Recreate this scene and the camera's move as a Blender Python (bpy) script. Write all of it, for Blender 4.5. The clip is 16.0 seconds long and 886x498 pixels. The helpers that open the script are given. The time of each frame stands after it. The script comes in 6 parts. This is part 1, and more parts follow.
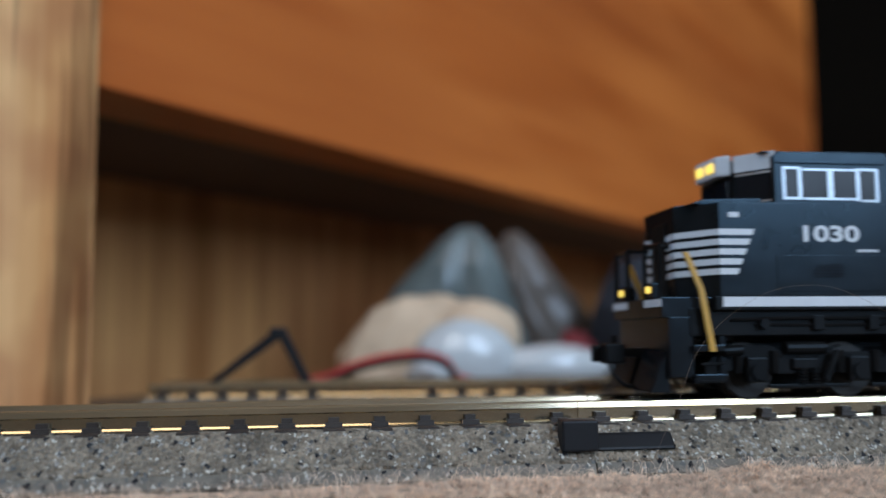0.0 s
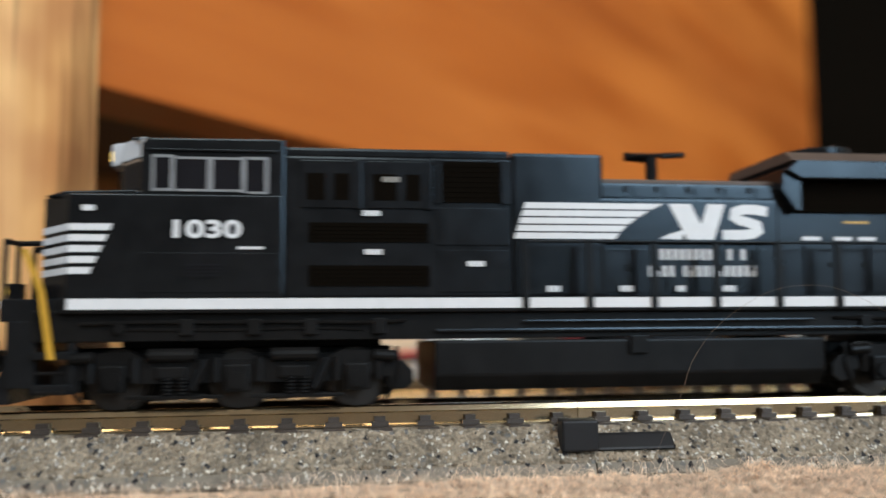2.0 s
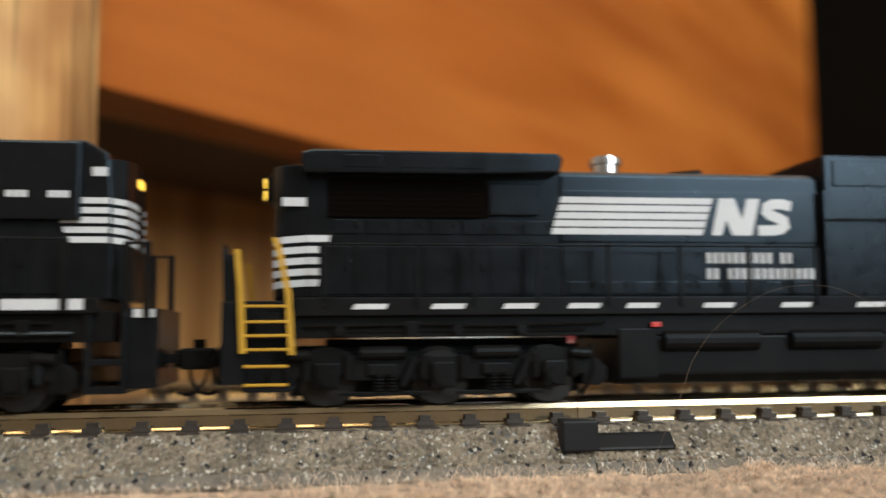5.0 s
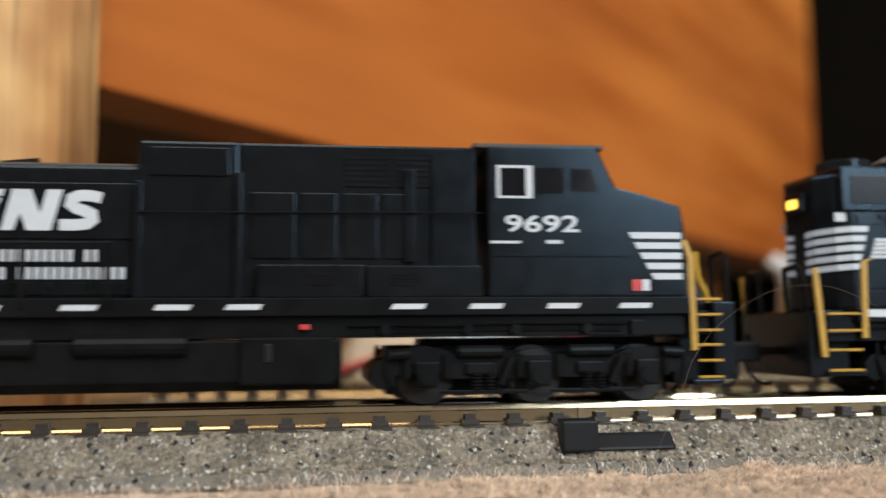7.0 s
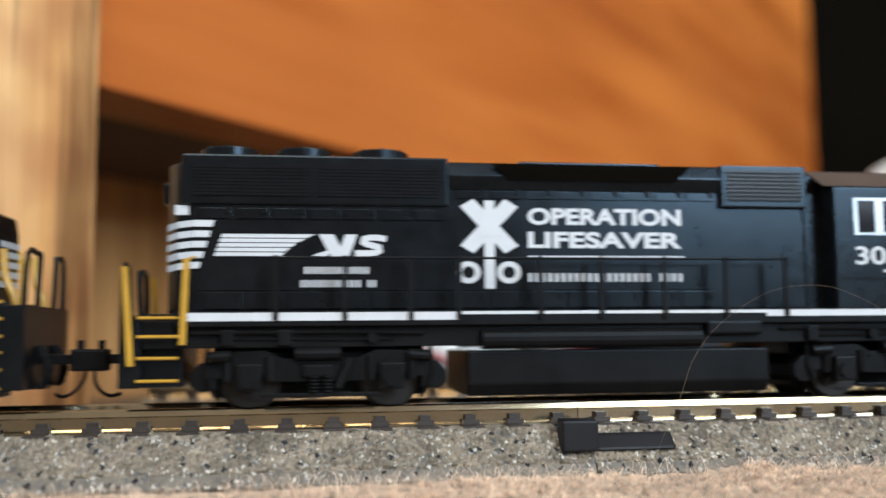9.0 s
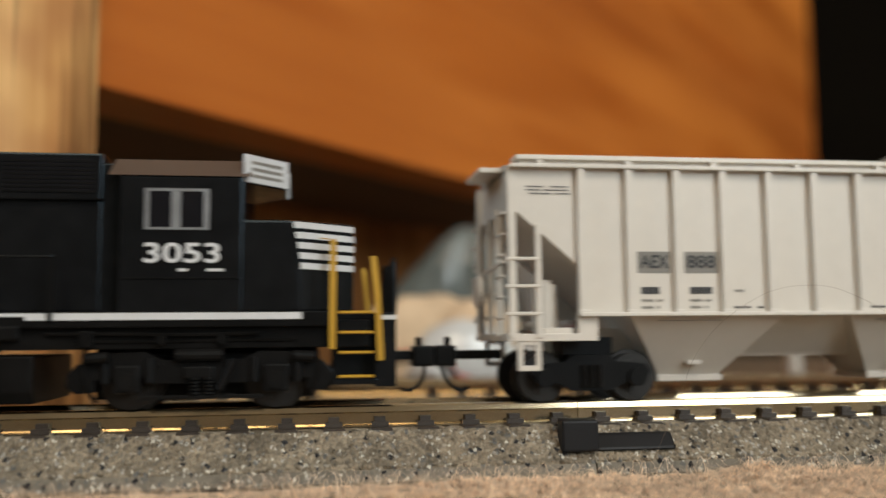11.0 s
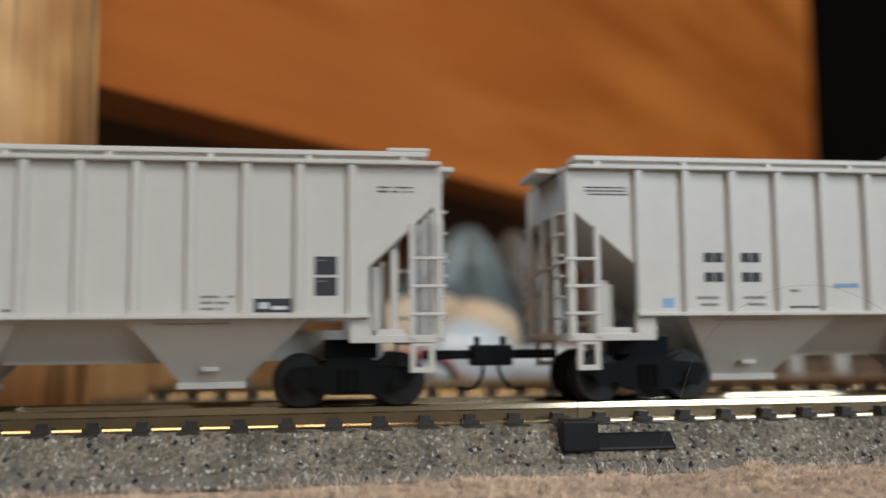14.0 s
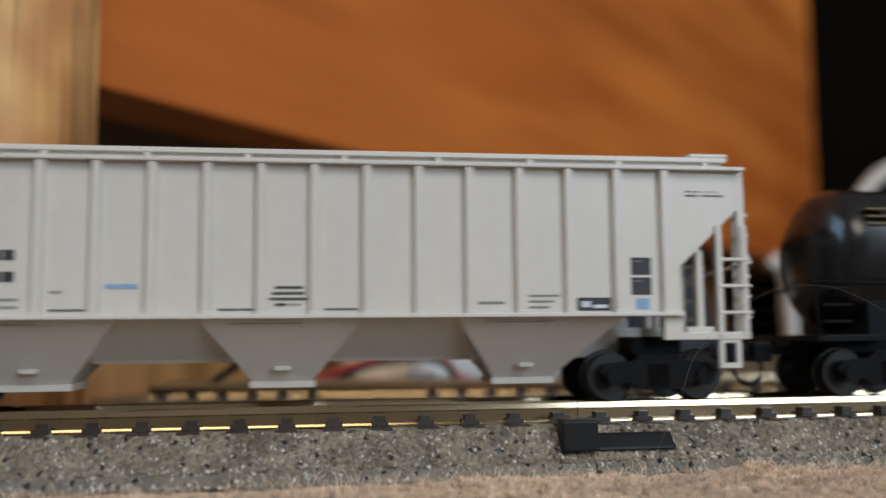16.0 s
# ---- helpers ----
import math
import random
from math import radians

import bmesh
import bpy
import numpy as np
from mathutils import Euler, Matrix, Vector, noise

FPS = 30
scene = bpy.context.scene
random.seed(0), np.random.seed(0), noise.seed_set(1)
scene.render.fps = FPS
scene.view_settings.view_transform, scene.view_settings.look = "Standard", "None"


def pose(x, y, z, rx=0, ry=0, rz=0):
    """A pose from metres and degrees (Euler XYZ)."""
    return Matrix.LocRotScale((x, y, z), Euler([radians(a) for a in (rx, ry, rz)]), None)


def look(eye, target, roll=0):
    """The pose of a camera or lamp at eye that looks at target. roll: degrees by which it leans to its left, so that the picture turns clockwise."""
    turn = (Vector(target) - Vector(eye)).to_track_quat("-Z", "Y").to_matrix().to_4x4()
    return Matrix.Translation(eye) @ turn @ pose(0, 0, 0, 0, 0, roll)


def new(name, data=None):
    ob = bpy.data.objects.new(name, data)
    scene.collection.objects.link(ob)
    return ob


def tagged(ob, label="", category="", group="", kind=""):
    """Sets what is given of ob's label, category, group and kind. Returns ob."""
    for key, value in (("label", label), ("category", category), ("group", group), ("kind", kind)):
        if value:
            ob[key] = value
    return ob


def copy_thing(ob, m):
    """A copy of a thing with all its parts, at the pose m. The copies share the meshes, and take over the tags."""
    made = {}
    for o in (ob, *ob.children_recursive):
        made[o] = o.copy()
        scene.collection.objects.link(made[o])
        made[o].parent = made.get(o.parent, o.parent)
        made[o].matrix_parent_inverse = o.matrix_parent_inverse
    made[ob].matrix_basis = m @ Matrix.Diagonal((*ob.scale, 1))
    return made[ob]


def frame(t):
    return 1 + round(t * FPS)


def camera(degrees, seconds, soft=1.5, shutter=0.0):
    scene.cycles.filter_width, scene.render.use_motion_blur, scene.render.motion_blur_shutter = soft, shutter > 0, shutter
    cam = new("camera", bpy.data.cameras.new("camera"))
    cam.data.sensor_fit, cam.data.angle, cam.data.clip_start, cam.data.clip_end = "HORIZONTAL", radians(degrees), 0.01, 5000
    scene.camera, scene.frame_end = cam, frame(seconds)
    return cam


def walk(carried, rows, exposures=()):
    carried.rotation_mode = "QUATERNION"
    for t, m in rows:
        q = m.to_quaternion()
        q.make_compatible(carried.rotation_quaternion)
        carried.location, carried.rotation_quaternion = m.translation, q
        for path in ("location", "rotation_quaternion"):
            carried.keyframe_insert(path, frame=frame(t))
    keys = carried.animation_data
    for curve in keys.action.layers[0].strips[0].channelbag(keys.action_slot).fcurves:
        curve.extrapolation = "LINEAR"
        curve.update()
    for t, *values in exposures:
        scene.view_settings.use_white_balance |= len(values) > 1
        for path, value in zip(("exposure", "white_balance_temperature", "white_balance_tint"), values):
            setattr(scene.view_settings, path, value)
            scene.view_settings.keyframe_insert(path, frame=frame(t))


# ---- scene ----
MM = 0.001
RAIL = 8.0            # height of the rail tops over the carpet's base, mm

# ---- camera ----
cam = camera(52.2, 16.0, soft=1.5, shutter=0.5)
eye = Vector((0.0, -0.10933, 0.01555))
yaw, pitch = radians(8.39), radians(5.58)
ahead = Vector((math.sin(yaw) * math.cos(pitch), math.cos(yaw) * math.cos(pitch), math.sin(pitch)))
still = look(eye, eye + ahead, -0.55)
walk(cam, [(0.0, still), (16.0, still)],
     exposures=[(0.0, -0.50, 5450, 10), (0.7, -0.50, 5700, 10), (1.2, -0.45, 5900, 10), (1.6, -0.10, 6500, 11), (2.5, 0.25, 6700, 11), (3.0, 0.35, 6800, 11), (3.5, 0.02, 6400, 11), (4.0, -0.05, 7200, 12), (6.5, 0.0, 7000, 11), (7.0, 0.08, 6700, 11), (7.5, 0.20, 6300, 11), (8.0, 0.35, 6000, 11), (9.2, 0.30, 6450, 11),
                (11.3, -0.35, 7700, 12), (12.0, -0.45, 7600, 12), (12.5, -0.95, 7550, 12), (13.5, -0.60, 7000, 11), (14.5, -0.52, 6200, 10), (16.0, -0.55, 6400, 11)])
cam.data.dof.use_dof = True
cam.data.dof.focus_distance = 0.101
cam.data.dof.aperture_fstop = 12.5

# ---- world and light ----
world = bpy.data.worlds.new("world")
scene.world = world
world.use_nodes = True
sky = world.node_tree.nodes.new("ShaderNodeTexSky")
sky.sky_type, sky.sun_disc, sky.sun_elevation, sky.sun_rotation = "NISHITA", False, radians(38), radians(150)
world.node_tree.links.new(sky.outputs[0], world.node_tree.nodes["Background"].inputs[0])
world.node_tree.nodes["Background"].inputs[1].default_value = 0.1


def area(name, m, w, h, power, colour):
    la = bpy.data.lights.new(name, "AREA")
    la.shape, la.size, la.size_y, la.energy, la.color = "RECTANGLE", w, h, power, colour
    ob = new(name, la)
    ob.matrix_basis = m
    return ob


# daylight in the glazed door and in the west window
area("door_light", look((0.96, -1.57, 1.06), (0.9, 0, 0.80)), 0.76, 1.56, 45, (0.72, 0.87, 1.0))
area("window_fill_light", look((-1.56, -0.25, 1.35), (0, -0.25, 0.5)), 0.9, 1.1, 20, (0.50, 0.76, 1.0))
# warm fill lamp, added in an unseen opening to brighten the near sides
area("window_fill_light", look((-0.35, -1.57, 1.80), (-0.35, 0, 0.2)), 1.1, 0.9, 24, (1.0, 0.89, 0.76))


# ---- materials ----
def material(name, colour, rough=0.5, metal=0.0, vary=0.15, scale=400.0, bump=0.0, bump_scale=None, stretch=(1, 1, 1), spec=0.5, tint=None, dark=None, speckle=None, coat=0.0, random_per=0.0, contrast=0.15):
    m = bpy.data.materials.new(name)
    m.use_nodes = True
    nt = m.node_tree
    N, L = nt.nodes, nt.links
    b = N["Principled BSDF"]
    b.inputs["Roughness"].default_value = rough
    b.inputs["Metallic"].default_value = metal
    b.inputs["Specular IOR Level"].default_value = spec
    b.inputs["Coat Weight"].default_value = coat
    if tint:
        b.inputs["Specular Tint"].default_value = (*tint, 1)
    tc = N.new("ShaderNodeTexCoord")
    mp = N.new("ShaderNodeMapping")
    mp.inputs["Scale"].default_value = stretch
    L.new(tc.outputs["Object"], mp.inputs[0])
    n1 = N.new("ShaderNodeTexNoise")
    n1.inputs["Scale"].default_value = scale
    n1.inputs["Detail"].default_value = 6
    n2 = N.new("ShaderNodeTexNoise")
    n2.inputs["Scale"].default_value = scale * 0.13
    L.new(mp.outputs[0], n1.inputs[0])
    L.new(mp.outputs[0], n2.inputs[0])
    mul = N.new("ShaderNodeMath")
    mul.operation = "MULTIPLY_ADD"
    mul.inputs[1].default_value = 0.5
    L.new(n1.outputs[0], mul.inputs[0])
    half = N.new("ShaderNodeMath")
    half.operation = "MULTIPLY"
    half.inputs[1].default_value = 0.5
    L.new(n2.outputs[0], half.inputs[0])
    L.new(half.outputs[0], mul.inputs[2])
    ramp = N.new("ShaderNodeValToRGB")
    c0 = dark or tuple(c * (1 - vary) for c in colour)
    c1 = tuple(min(1, c * (1 + vary)) for c in colour) if dark is None else colour
    ramp.color_ramp.elements[0].position, ramp.color_ramp.elements[1].position = 0.5 - contrast, 0.5 + contrast
    ramp.color_ramp.elements[0].color, ramp.color_ramp.elements[1].color = (*c0, 1), (*c1, 1)
    L.new(mul.outputs[0], ramp.inputs[0])
    out = ramp.outputs[0]
    if speckle:
        wn = N.new("ShaderNodeTexNoise")
        wn.inputs["Scale"].default_value = 2600
        L.new(tc.outputs["Object"], wn.inputs[0])
        wv = N.new("ShaderNodeVectorMath")
        wv.operation = "MULTIPLY_ADD"
        wv.inputs[1].default_value = (0.0009, 0.0009, 0.0009)
        L.new(wn.outputs["Color"], wv.inputs[0])
        L.new(tc.outputs["Object"], wv.inputs[2])
        warp = wv.outputs[0]
    for colour2, size, low, high in speckle or ():
        v = N.new("ShaderNodeTexVoronoi")
        v.inputs["Scale"].default_value = size
        L.new(warp, v.inputs[0])
        sep = N.new("ShaderNodeSeparateColor")
        L.new(v.outputs["Color"], sep.inputs[0])
        pick = N.new("ShaderNodeMapRange")
        pick.inputs["From Min"].default_value, pick.inputs["From Max"].default_value = low, high
        L.new(sep.outputs[0], pick.inputs["Value"])
        near = N.new("ShaderNodeMapRange")
        near.inputs["From Min"].default_value, near.inputs["From Max"].default_value = 0.42, 0.28
        L.new(v.outputs["Distance"], near.inputs["Value"])
        both = N.new("ShaderNodeMath")
        both.operation = "MULTIPLY"
        L.new(pick.outputs[0], both.inputs[0])
        L.new(near.outputs[0], both.inputs[1])
        mix = N.new("ShaderNodeMixRGB")
        mix.inputs[2].default_value = (*colour2, 1)
        L.new(both.outputs[0], mix.inputs[0])
        L.new(out, mix.inputs[1])
        out = mix.outputs[0]
    if random_per:
        info = N.new("ShaderNodeObjectInfo")
        hsv = N.new("ShaderNodeHueSaturation")
        mr = N.new("ShaderNodeMapRange")
        mr.inputs["To Min"].default_value, mr.inputs["To Max"].default_value = 1 - random_per, 1 + random_per
        L.new(info.outputs["Random"], mr.inputs["Value"])
        L.new(mr.outputs[0], hsv.inputs["Value"])
        L.new(out, hsv.inputs["Color"])
        out = hsv.outputs[0]
    L.new(out, b.inputs["Base Color"])
    rr = N.new("ShaderNodeMapRange")
    rr.inputs["To Min"].default_value, rr.inputs["To Max"].default_value = max(0.02, rough - 0.08), min(1, rough + 0.08)
    L.new(n1.outputs[0], rr.inputs["Value"])
    L.new(rr.outputs[0], b.inputs["Roughness"])
    if bump:
        bp = N.new("ShaderNodeBump")
        bp.inputs["Strength"].default_value = 0.6
        bp.inputs["Distance"].default_value = bump
        if bump_scale:
            n3 = N.new("ShaderNodeTexNoise")
            n3.inputs["Scale"].default_value = bump_scale
            n3.inputs["Detail"].default_value = 4
            L.new(mp.outputs[0], n3.inputs[0])
            L.new(n3.outputs[0], bp.inputs["Height"])
        else:
            L.new(n1.outputs[0], bp.inputs["Height"])
        L.new(bp.outputs[0], b.inputs["Normal"])
    return m


def glow(name, colour, strength):
    m = bpy.data.materials.new(name)
    m.use_nodes = True
    b = m.node_tree.nodes["Principled BSDF"]
    b.inputs["Base Color"].default_value = (*colour, 1)
    b.inputs["Emission Color"].default_value = (*colour, 1)
    b.inputs["Emission Strength"].default_value = strength
    return m


def wood(name, pale, deep, scale, stretch, rough, streak=0.5, spec=0.3, broad=11.0):
    """Wood with long grain along the axis that stretch leaves short, and slow bands of tone."""
    m = material(name, pale, rough, dark=deep, scale=scale, stretch=stretch, bump=0.00008, spec=spec, contrast=0.085)
    nt = m.node_tree
    N, L = nt.nodes, nt.links
    b = N["Principled BSDF"]
    old = b.inputs["Base Color"].links[0].from_socket
    tc = N.new("ShaderNodeTexCoord")
    mp = N.new("ShaderNodeMapping")
    mp.inputs["Scale"].default_value = tuple(s * 0.55 for s in stretch)
    L.new(tc.outputs["Object"], mp.inputs[0])
    n = N.new("ShaderNodeTexNoise")
    n.inputs["Scale"].default_value = scale * 2.4
    n.inputs["Detail"].default_value = 3
    L.new(mp.outputs[0], n.inputs[0])
    r = N.new("ShaderNodeValToRGB")
    r.color_ramp.elements[0].position, r.color_ramp.elements[1].position = 0.40, 0.50
    r.color_ramp.elements[0].color = (*(c * streak for c in (0.9, 0.75, 0.6)), 1)
    r.color_ramp.elements[1].color = (1, 1, 1, 1)
    L.new(n.outputs[0], r.inputs[0])
    mix = N.new("ShaderNodeMixRGB")
    mix.blend_type = "MULTIPLY"
    mix.inputs[0].default_value = 0.75
    L.new(old, mix.inputs[1])
    L.new(r.outputs[0], mix.inputs[2])
    bn = N.new("ShaderNodeTexNoise")
    bn.inputs["Scale"].default_value = broad
    bn.inputs["Detail"].default_value = 2
    L.new(tc.outputs["Object"], bn.inputs[0])
    br = N.new("ShaderNodeValToRGB")
    if min(stretch) == stretch[0]:
        mb = N.new("ShaderNodeMapping")
        mb.inputs["Scale"].default_value = tuple(max(0.22, v) for v in stretch)
        L.new(tc.outputs["Object"], mb.inputs[0])
        L.new(mb.outputs[0], bn.inputs[0])
    br.color_ramp.elements[0].position, br.color_ramp.elements[1].position = 0.40, 0.60
    br.color_ramp.elements[0].color = (0.72, 0.62, 0.62, 1)
    br.color_ramp.elements[1].color = (1, 1, 1, 1)
    L.new(bn.outputs[0], br.inputs[0])
    mix2 = N.new("ShaderNodeMixRGB")
    mix2.blend_type = "MULTIPLY"
    mix2.inputs[0].default_value = 0.85
    L.new(mix.outputs[0], mix2.inputs[1])
    L.new(br.outputs[0], mix2.inputs[2])
    L.new(mix2.outputs[0], b.inputs["Base Color"])
    return m


def islands(m, low, high):
    """Vary a material's value from one loose piece of the mesh to the next."""
    nt = m.node_tree
    N, L = nt.nodes, nt.links
    b = N["Principled BSDF"]
    old = b.inputs["Base Color"].links[0].from_socket
    geo, mr, hsv = N.new("ShaderNodeNewGeometry"), N.new("ShaderNodeMapRange"), N.new("ShaderNodeHueSaturation")
    mr.inputs["To Min"].default_value, mr.inputs["To Max"].default_value = low, high
    L.new(geo.outputs["Random Per Island"], mr.inputs["Value"])
    L.new(mr.outputs[0], hsv.inputs["Value"])
    L.new(old, hsv.inputs["Color"])
    L.new(hsv.outputs[0], b.inputs["Base Color"])


GRAINS = [((0.40, 0.37, 0.32), 1500, 0.68, 0.78), ((0.12, 0.115, 0.105), 1250, 0.66, 0.76), ((0.012, 0.012, 0.014), 1150, 0.79, 0.83), ((0.60, 0.56, 0.47), 1700, 0.80, 0.88)]
BALLAST = material("grey_speckled_ballast", (0.225, 0.182, 0.128), 0.65, vary=0.42, scale=1900, bump=0.0003, bump_scale=3200, contrast=0.11,
                   speckle=GRAINS)


def beads(m, scale, height):
    """Raise a rounded relief of small packed grains on a material."""
    N, L = m.node_tree.nodes, m.node_tree.links
    tc, v, mr, bp = N.new("ShaderNodeTexCoord"), N.new("ShaderNodeTexVoronoi"), N.new("ShaderNodeMapRange"), N.new("ShaderNodeBump")
    v.inputs["Scale"].default_value = scale
    mr.inputs["From Min"].default_value, mr.inputs["From Max"].default_value = 0.75, 0.0
    bp.inputs["Strength"].default_value, bp.inputs["Distance"].default_value = 0.9, height
    L.new(tc.outputs["Object"], v.inputs[0])
    L.new(v.outputs["Distance"], mr.inputs["Value"])
    L.new(mr.outputs[0], bp.inputs["Height"])
    b = N["Principled BSDF"]
    L.new(b.inputs["Normal"].links[0].from_socket, bp.inputs["Normal"])
    L.new(bp.outputs[0], b.inputs["Normal"])


beads(BALLAST, 1350, 0.0007)
BASE_PLASTIC = material("smooth_speckled_plastic", (0.17, 0.148, 0.118), 0.8, scale=1500, vary=0.3, bump=0.0002, spec=0.2, speckle=GRAINS)
TIE = material("dark_brown_plastic", (0.035, 0.026, 0.02), 0.5, scale=600, bump=0.00004, random_per=0.25)
SILVER = material("polished_silver", (0.75, 0.76, 0.78), 0.22, metal=1.0, vary=0.15, scale=900)
TRIM = material("dull_silver_trim", (0.40, 0.43, 0.46), 0.33, metal=0.75, vary=0.12, scale=700)
RAILMETAL = material("nickel_silver_rail", (0.64, 0.53, 0.36), 0.15, metal=1.0, vary=0.12, scale=300, stretch=(0.1, 1, 1))
JOINER = material("black_plastic_joiner", (0.008, 0.008, 0.009), 0.5, scale=500, spec=0.25)
CARPET = material("tan_carpet", (0.20, 0.145, 0.10), 0.95, vary=0.25, scale=260, bump=0.0006, bump_scale=500, spec=0.1)
FIBRE = material("tan_carpet_fibre", (0.86, 0.62, 0.44), 0.55, vary=0.2, scale=900, spec=0.5)
islands(FIBRE, 0.42, 1.45)
OAK = wood("light_oak", (0.93, 0.56, 0.25), (0.66, 0.32, 0.11), 150, (1, 1, 0.05), 0.42, 0.22, broad=60.0)
CHERRY = wood("orange_cherry_veneer", (0.74, 0.232, 0.042), (0.50, 0.130, 0.021), 34, (0.10, 1, 1), 0.34, 0.86)
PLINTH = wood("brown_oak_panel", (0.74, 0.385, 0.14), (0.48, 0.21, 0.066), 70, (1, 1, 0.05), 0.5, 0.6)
# board colour darkened to carry the shade under the cabinet
SHADE = material("shade_dark_board", (0.11, 0.07, 0.05), 0.8, scale=60)
PLASTER = material("painted_plaster", (0.42, 0.35, 0.28), 0.9, vary=0.05, scale=20)
# near-black that puts shade into the colour: filler furniture and grille openings
DARKFILL = material("near_black_shade_fill", (0.004, 0.003, 0.002), 0.9, scale=60, spec=0.02)
# blue specular tints of BLACK and UNDER put reflected daylight's colour into them
BLACK = material("black_shell_blue_sheen", (0.0078, 0.0076, 0.0080), 0.22, vary=0.25, scale=500, bump=0.00002, spec=0.27, tint=(0.55, 0.80, 1.0))
UNDER = material("black_underframe_plastic", (0.0075, 0.0070, 0.0068), 0.38, vary=0.3, scale=400, spec=0.10, tint=(0.75, 0.9, 1.0))
ROOFBROWN = material("dull_brown_roof", (0.075, 0.05, 0.036), 0.6, scale=400)
WHITE = material("white_lettering", (0.60, 0.615, 0.63), 0.45, vary=0.05, scale=700)
YELLOW = material("yellow_handrail", (0.50, 0.28, 0.03), 0.4, vary=0.12, scale=500)
GLASS = material("smoked_window", (0.010, 0.010, 0.012), 0.1, scale=300, spec=0.13)
WHEEL = material("dark_wheel_metal", (0.03, 0.029, 0.028), 0.4, metal=0.7, scale=500)
GREYCAR = material("light_grey_car_paint", (0.63, 0.59, 0.53), 0.36, vary=0.03, scale=500, bump=0.00001)
INK = material("dark_printed_lettering", (0.03, 0.032, 0.035), 0.6, scale=500)
INKGREY = material("grey_printed_panel", (0.22, 0.21, 0.19), 0.6, scale=500)
BLUEINK = material("blue_printed_mark", (0.24, 0.38, 0.56), 0.6, scale=500)
RED = material("red_mark", (0.55, 0.04, 0.035), 0.45, scale=500)
DULLFIBRE = material("dull_brown_fibre", (0.20, 0.14, 0.10), 0.9, vary=0.2, scale=300, spec=0.1)
FADED = material("faded_yellow_print", (0.15, 0.095, 0.03), 0.6, scale=500)
TANKBLACK = material("glossy_black_tank_paint", (0.012, 0.012, 0.013), 0.22, vary=0.2, scale=300)
BAG = material("clear_grey_plastic", (0.14, 0.165, 0.16), 0.25, vary=0.55, scale=70, spec=0.6, stretch=(1, 1, 0.35))
BAGWARM = material("clear_brown_grey_plastic", (0.085, 0.07, 0.058), 0.3, vary=0.5, scale=70, spec=0.4, stretch=(1, 1, 0.35))
CREAM = material("cream_cloth", (0.66, 0.50, 0.34), 0.9, vary=0.15, scale=120)
GLOSSWHITE = material("white_plastic", (0.62, 0.66, 0.67), 0.18, vary=0.04, scale=100, coat=0.4)
NAVY = material("dark_navy_cloth", (0.018, 0.024, 0.035), 0.8, vary=0.3, scale=90)
DARKRED = material("dark_red_cloth", (0.16, 0.015, 0.018), 0.8, vary=0.2, scale=90)
CABLEWHITE = material("off_white_rubber", (0.62, 0.60, 0.55), 0.5, vary=0.1, scale=60)
LAMP = glow("warm_headlight", (1.0, 0.66, 0.10), 1.7)


# ---- mesh helpers ----
def box(bm, x0, x1, y0, y1, z0, z1, bev=0.0):
    """A box in millimetres, its edges bevelled by bev."""
    r = bmesh.ops.create_cube(bm, size=1.0)
    c = Vector(((x0 + x1) / 2, (y0 + y1) / 2, (z0 + z1) / 2)) * MM
    d = (abs(x1 - x0) * MM, abs(y1 - y0) * MM, abs(z1 - z0) * MM)
    bmesh.ops.transform(bm, matrix=Matrix.Translation(c) @ Matrix.Diagonal((*d, 1)), verts=r["verts"])
    if bev:
        edges = list({e for v in r["verts"] for e in v.link_edges})
        bmesh.ops.bevel(bm, geom=edges, offset=bev * MM, segments=2, profile=0.6, affect="EDGES")
    return bm


def prism(bm, pts, y0, y1, axis="y", bev=0.0):
    """A closed outline in the plane across axis, in millimetres, drawn out from y0 to y1."""
    def at(a, b, d):
        return Vector({"y": (a, d, b), "x": (d, a, b), "z": (a, b, d)}[axis]) * MM
    lo = [bm.verts.new(at(a, b, y0)) for a, b in pts]
    hi = [bm.verts.new(at(a, b, y1)) for a, b in pts]
    n = len(pts)
    faces = [bm.faces.new(lo), bm.faces.new(hi[::-1])]
    for i in range(n):
        faces.append(bm.faces.new((lo[i], hi[i], hi[(i + 1) % n], lo[(i + 1) % n])))
    bmesh.ops.recalc_face_normals(bm, faces=faces)
    if bev:
        bmesh.ops.bevel(bm, geom=list({e for f in faces for e in f.edges}), offset=bev * MM, segments=2, profile=0.6, affect="EDGES")
    return bm


def rod(bm, a, b, r, n=8):
    """A round bar from a to b, in millimetres."""
    a, b = Vector(a) * MM, Vector(b) * MM
    d = b - a
    m = Matrix.Translation((a + b) / 2) @ d.to_track_quat("Z", "Y").to_matrix().to_4x4()
    bmesh.ops.create_cone(bm, cap_ends=True, segments=n, radius1=r * MM, radius2=r * MM, depth=d.length, matrix=m)
    return bm


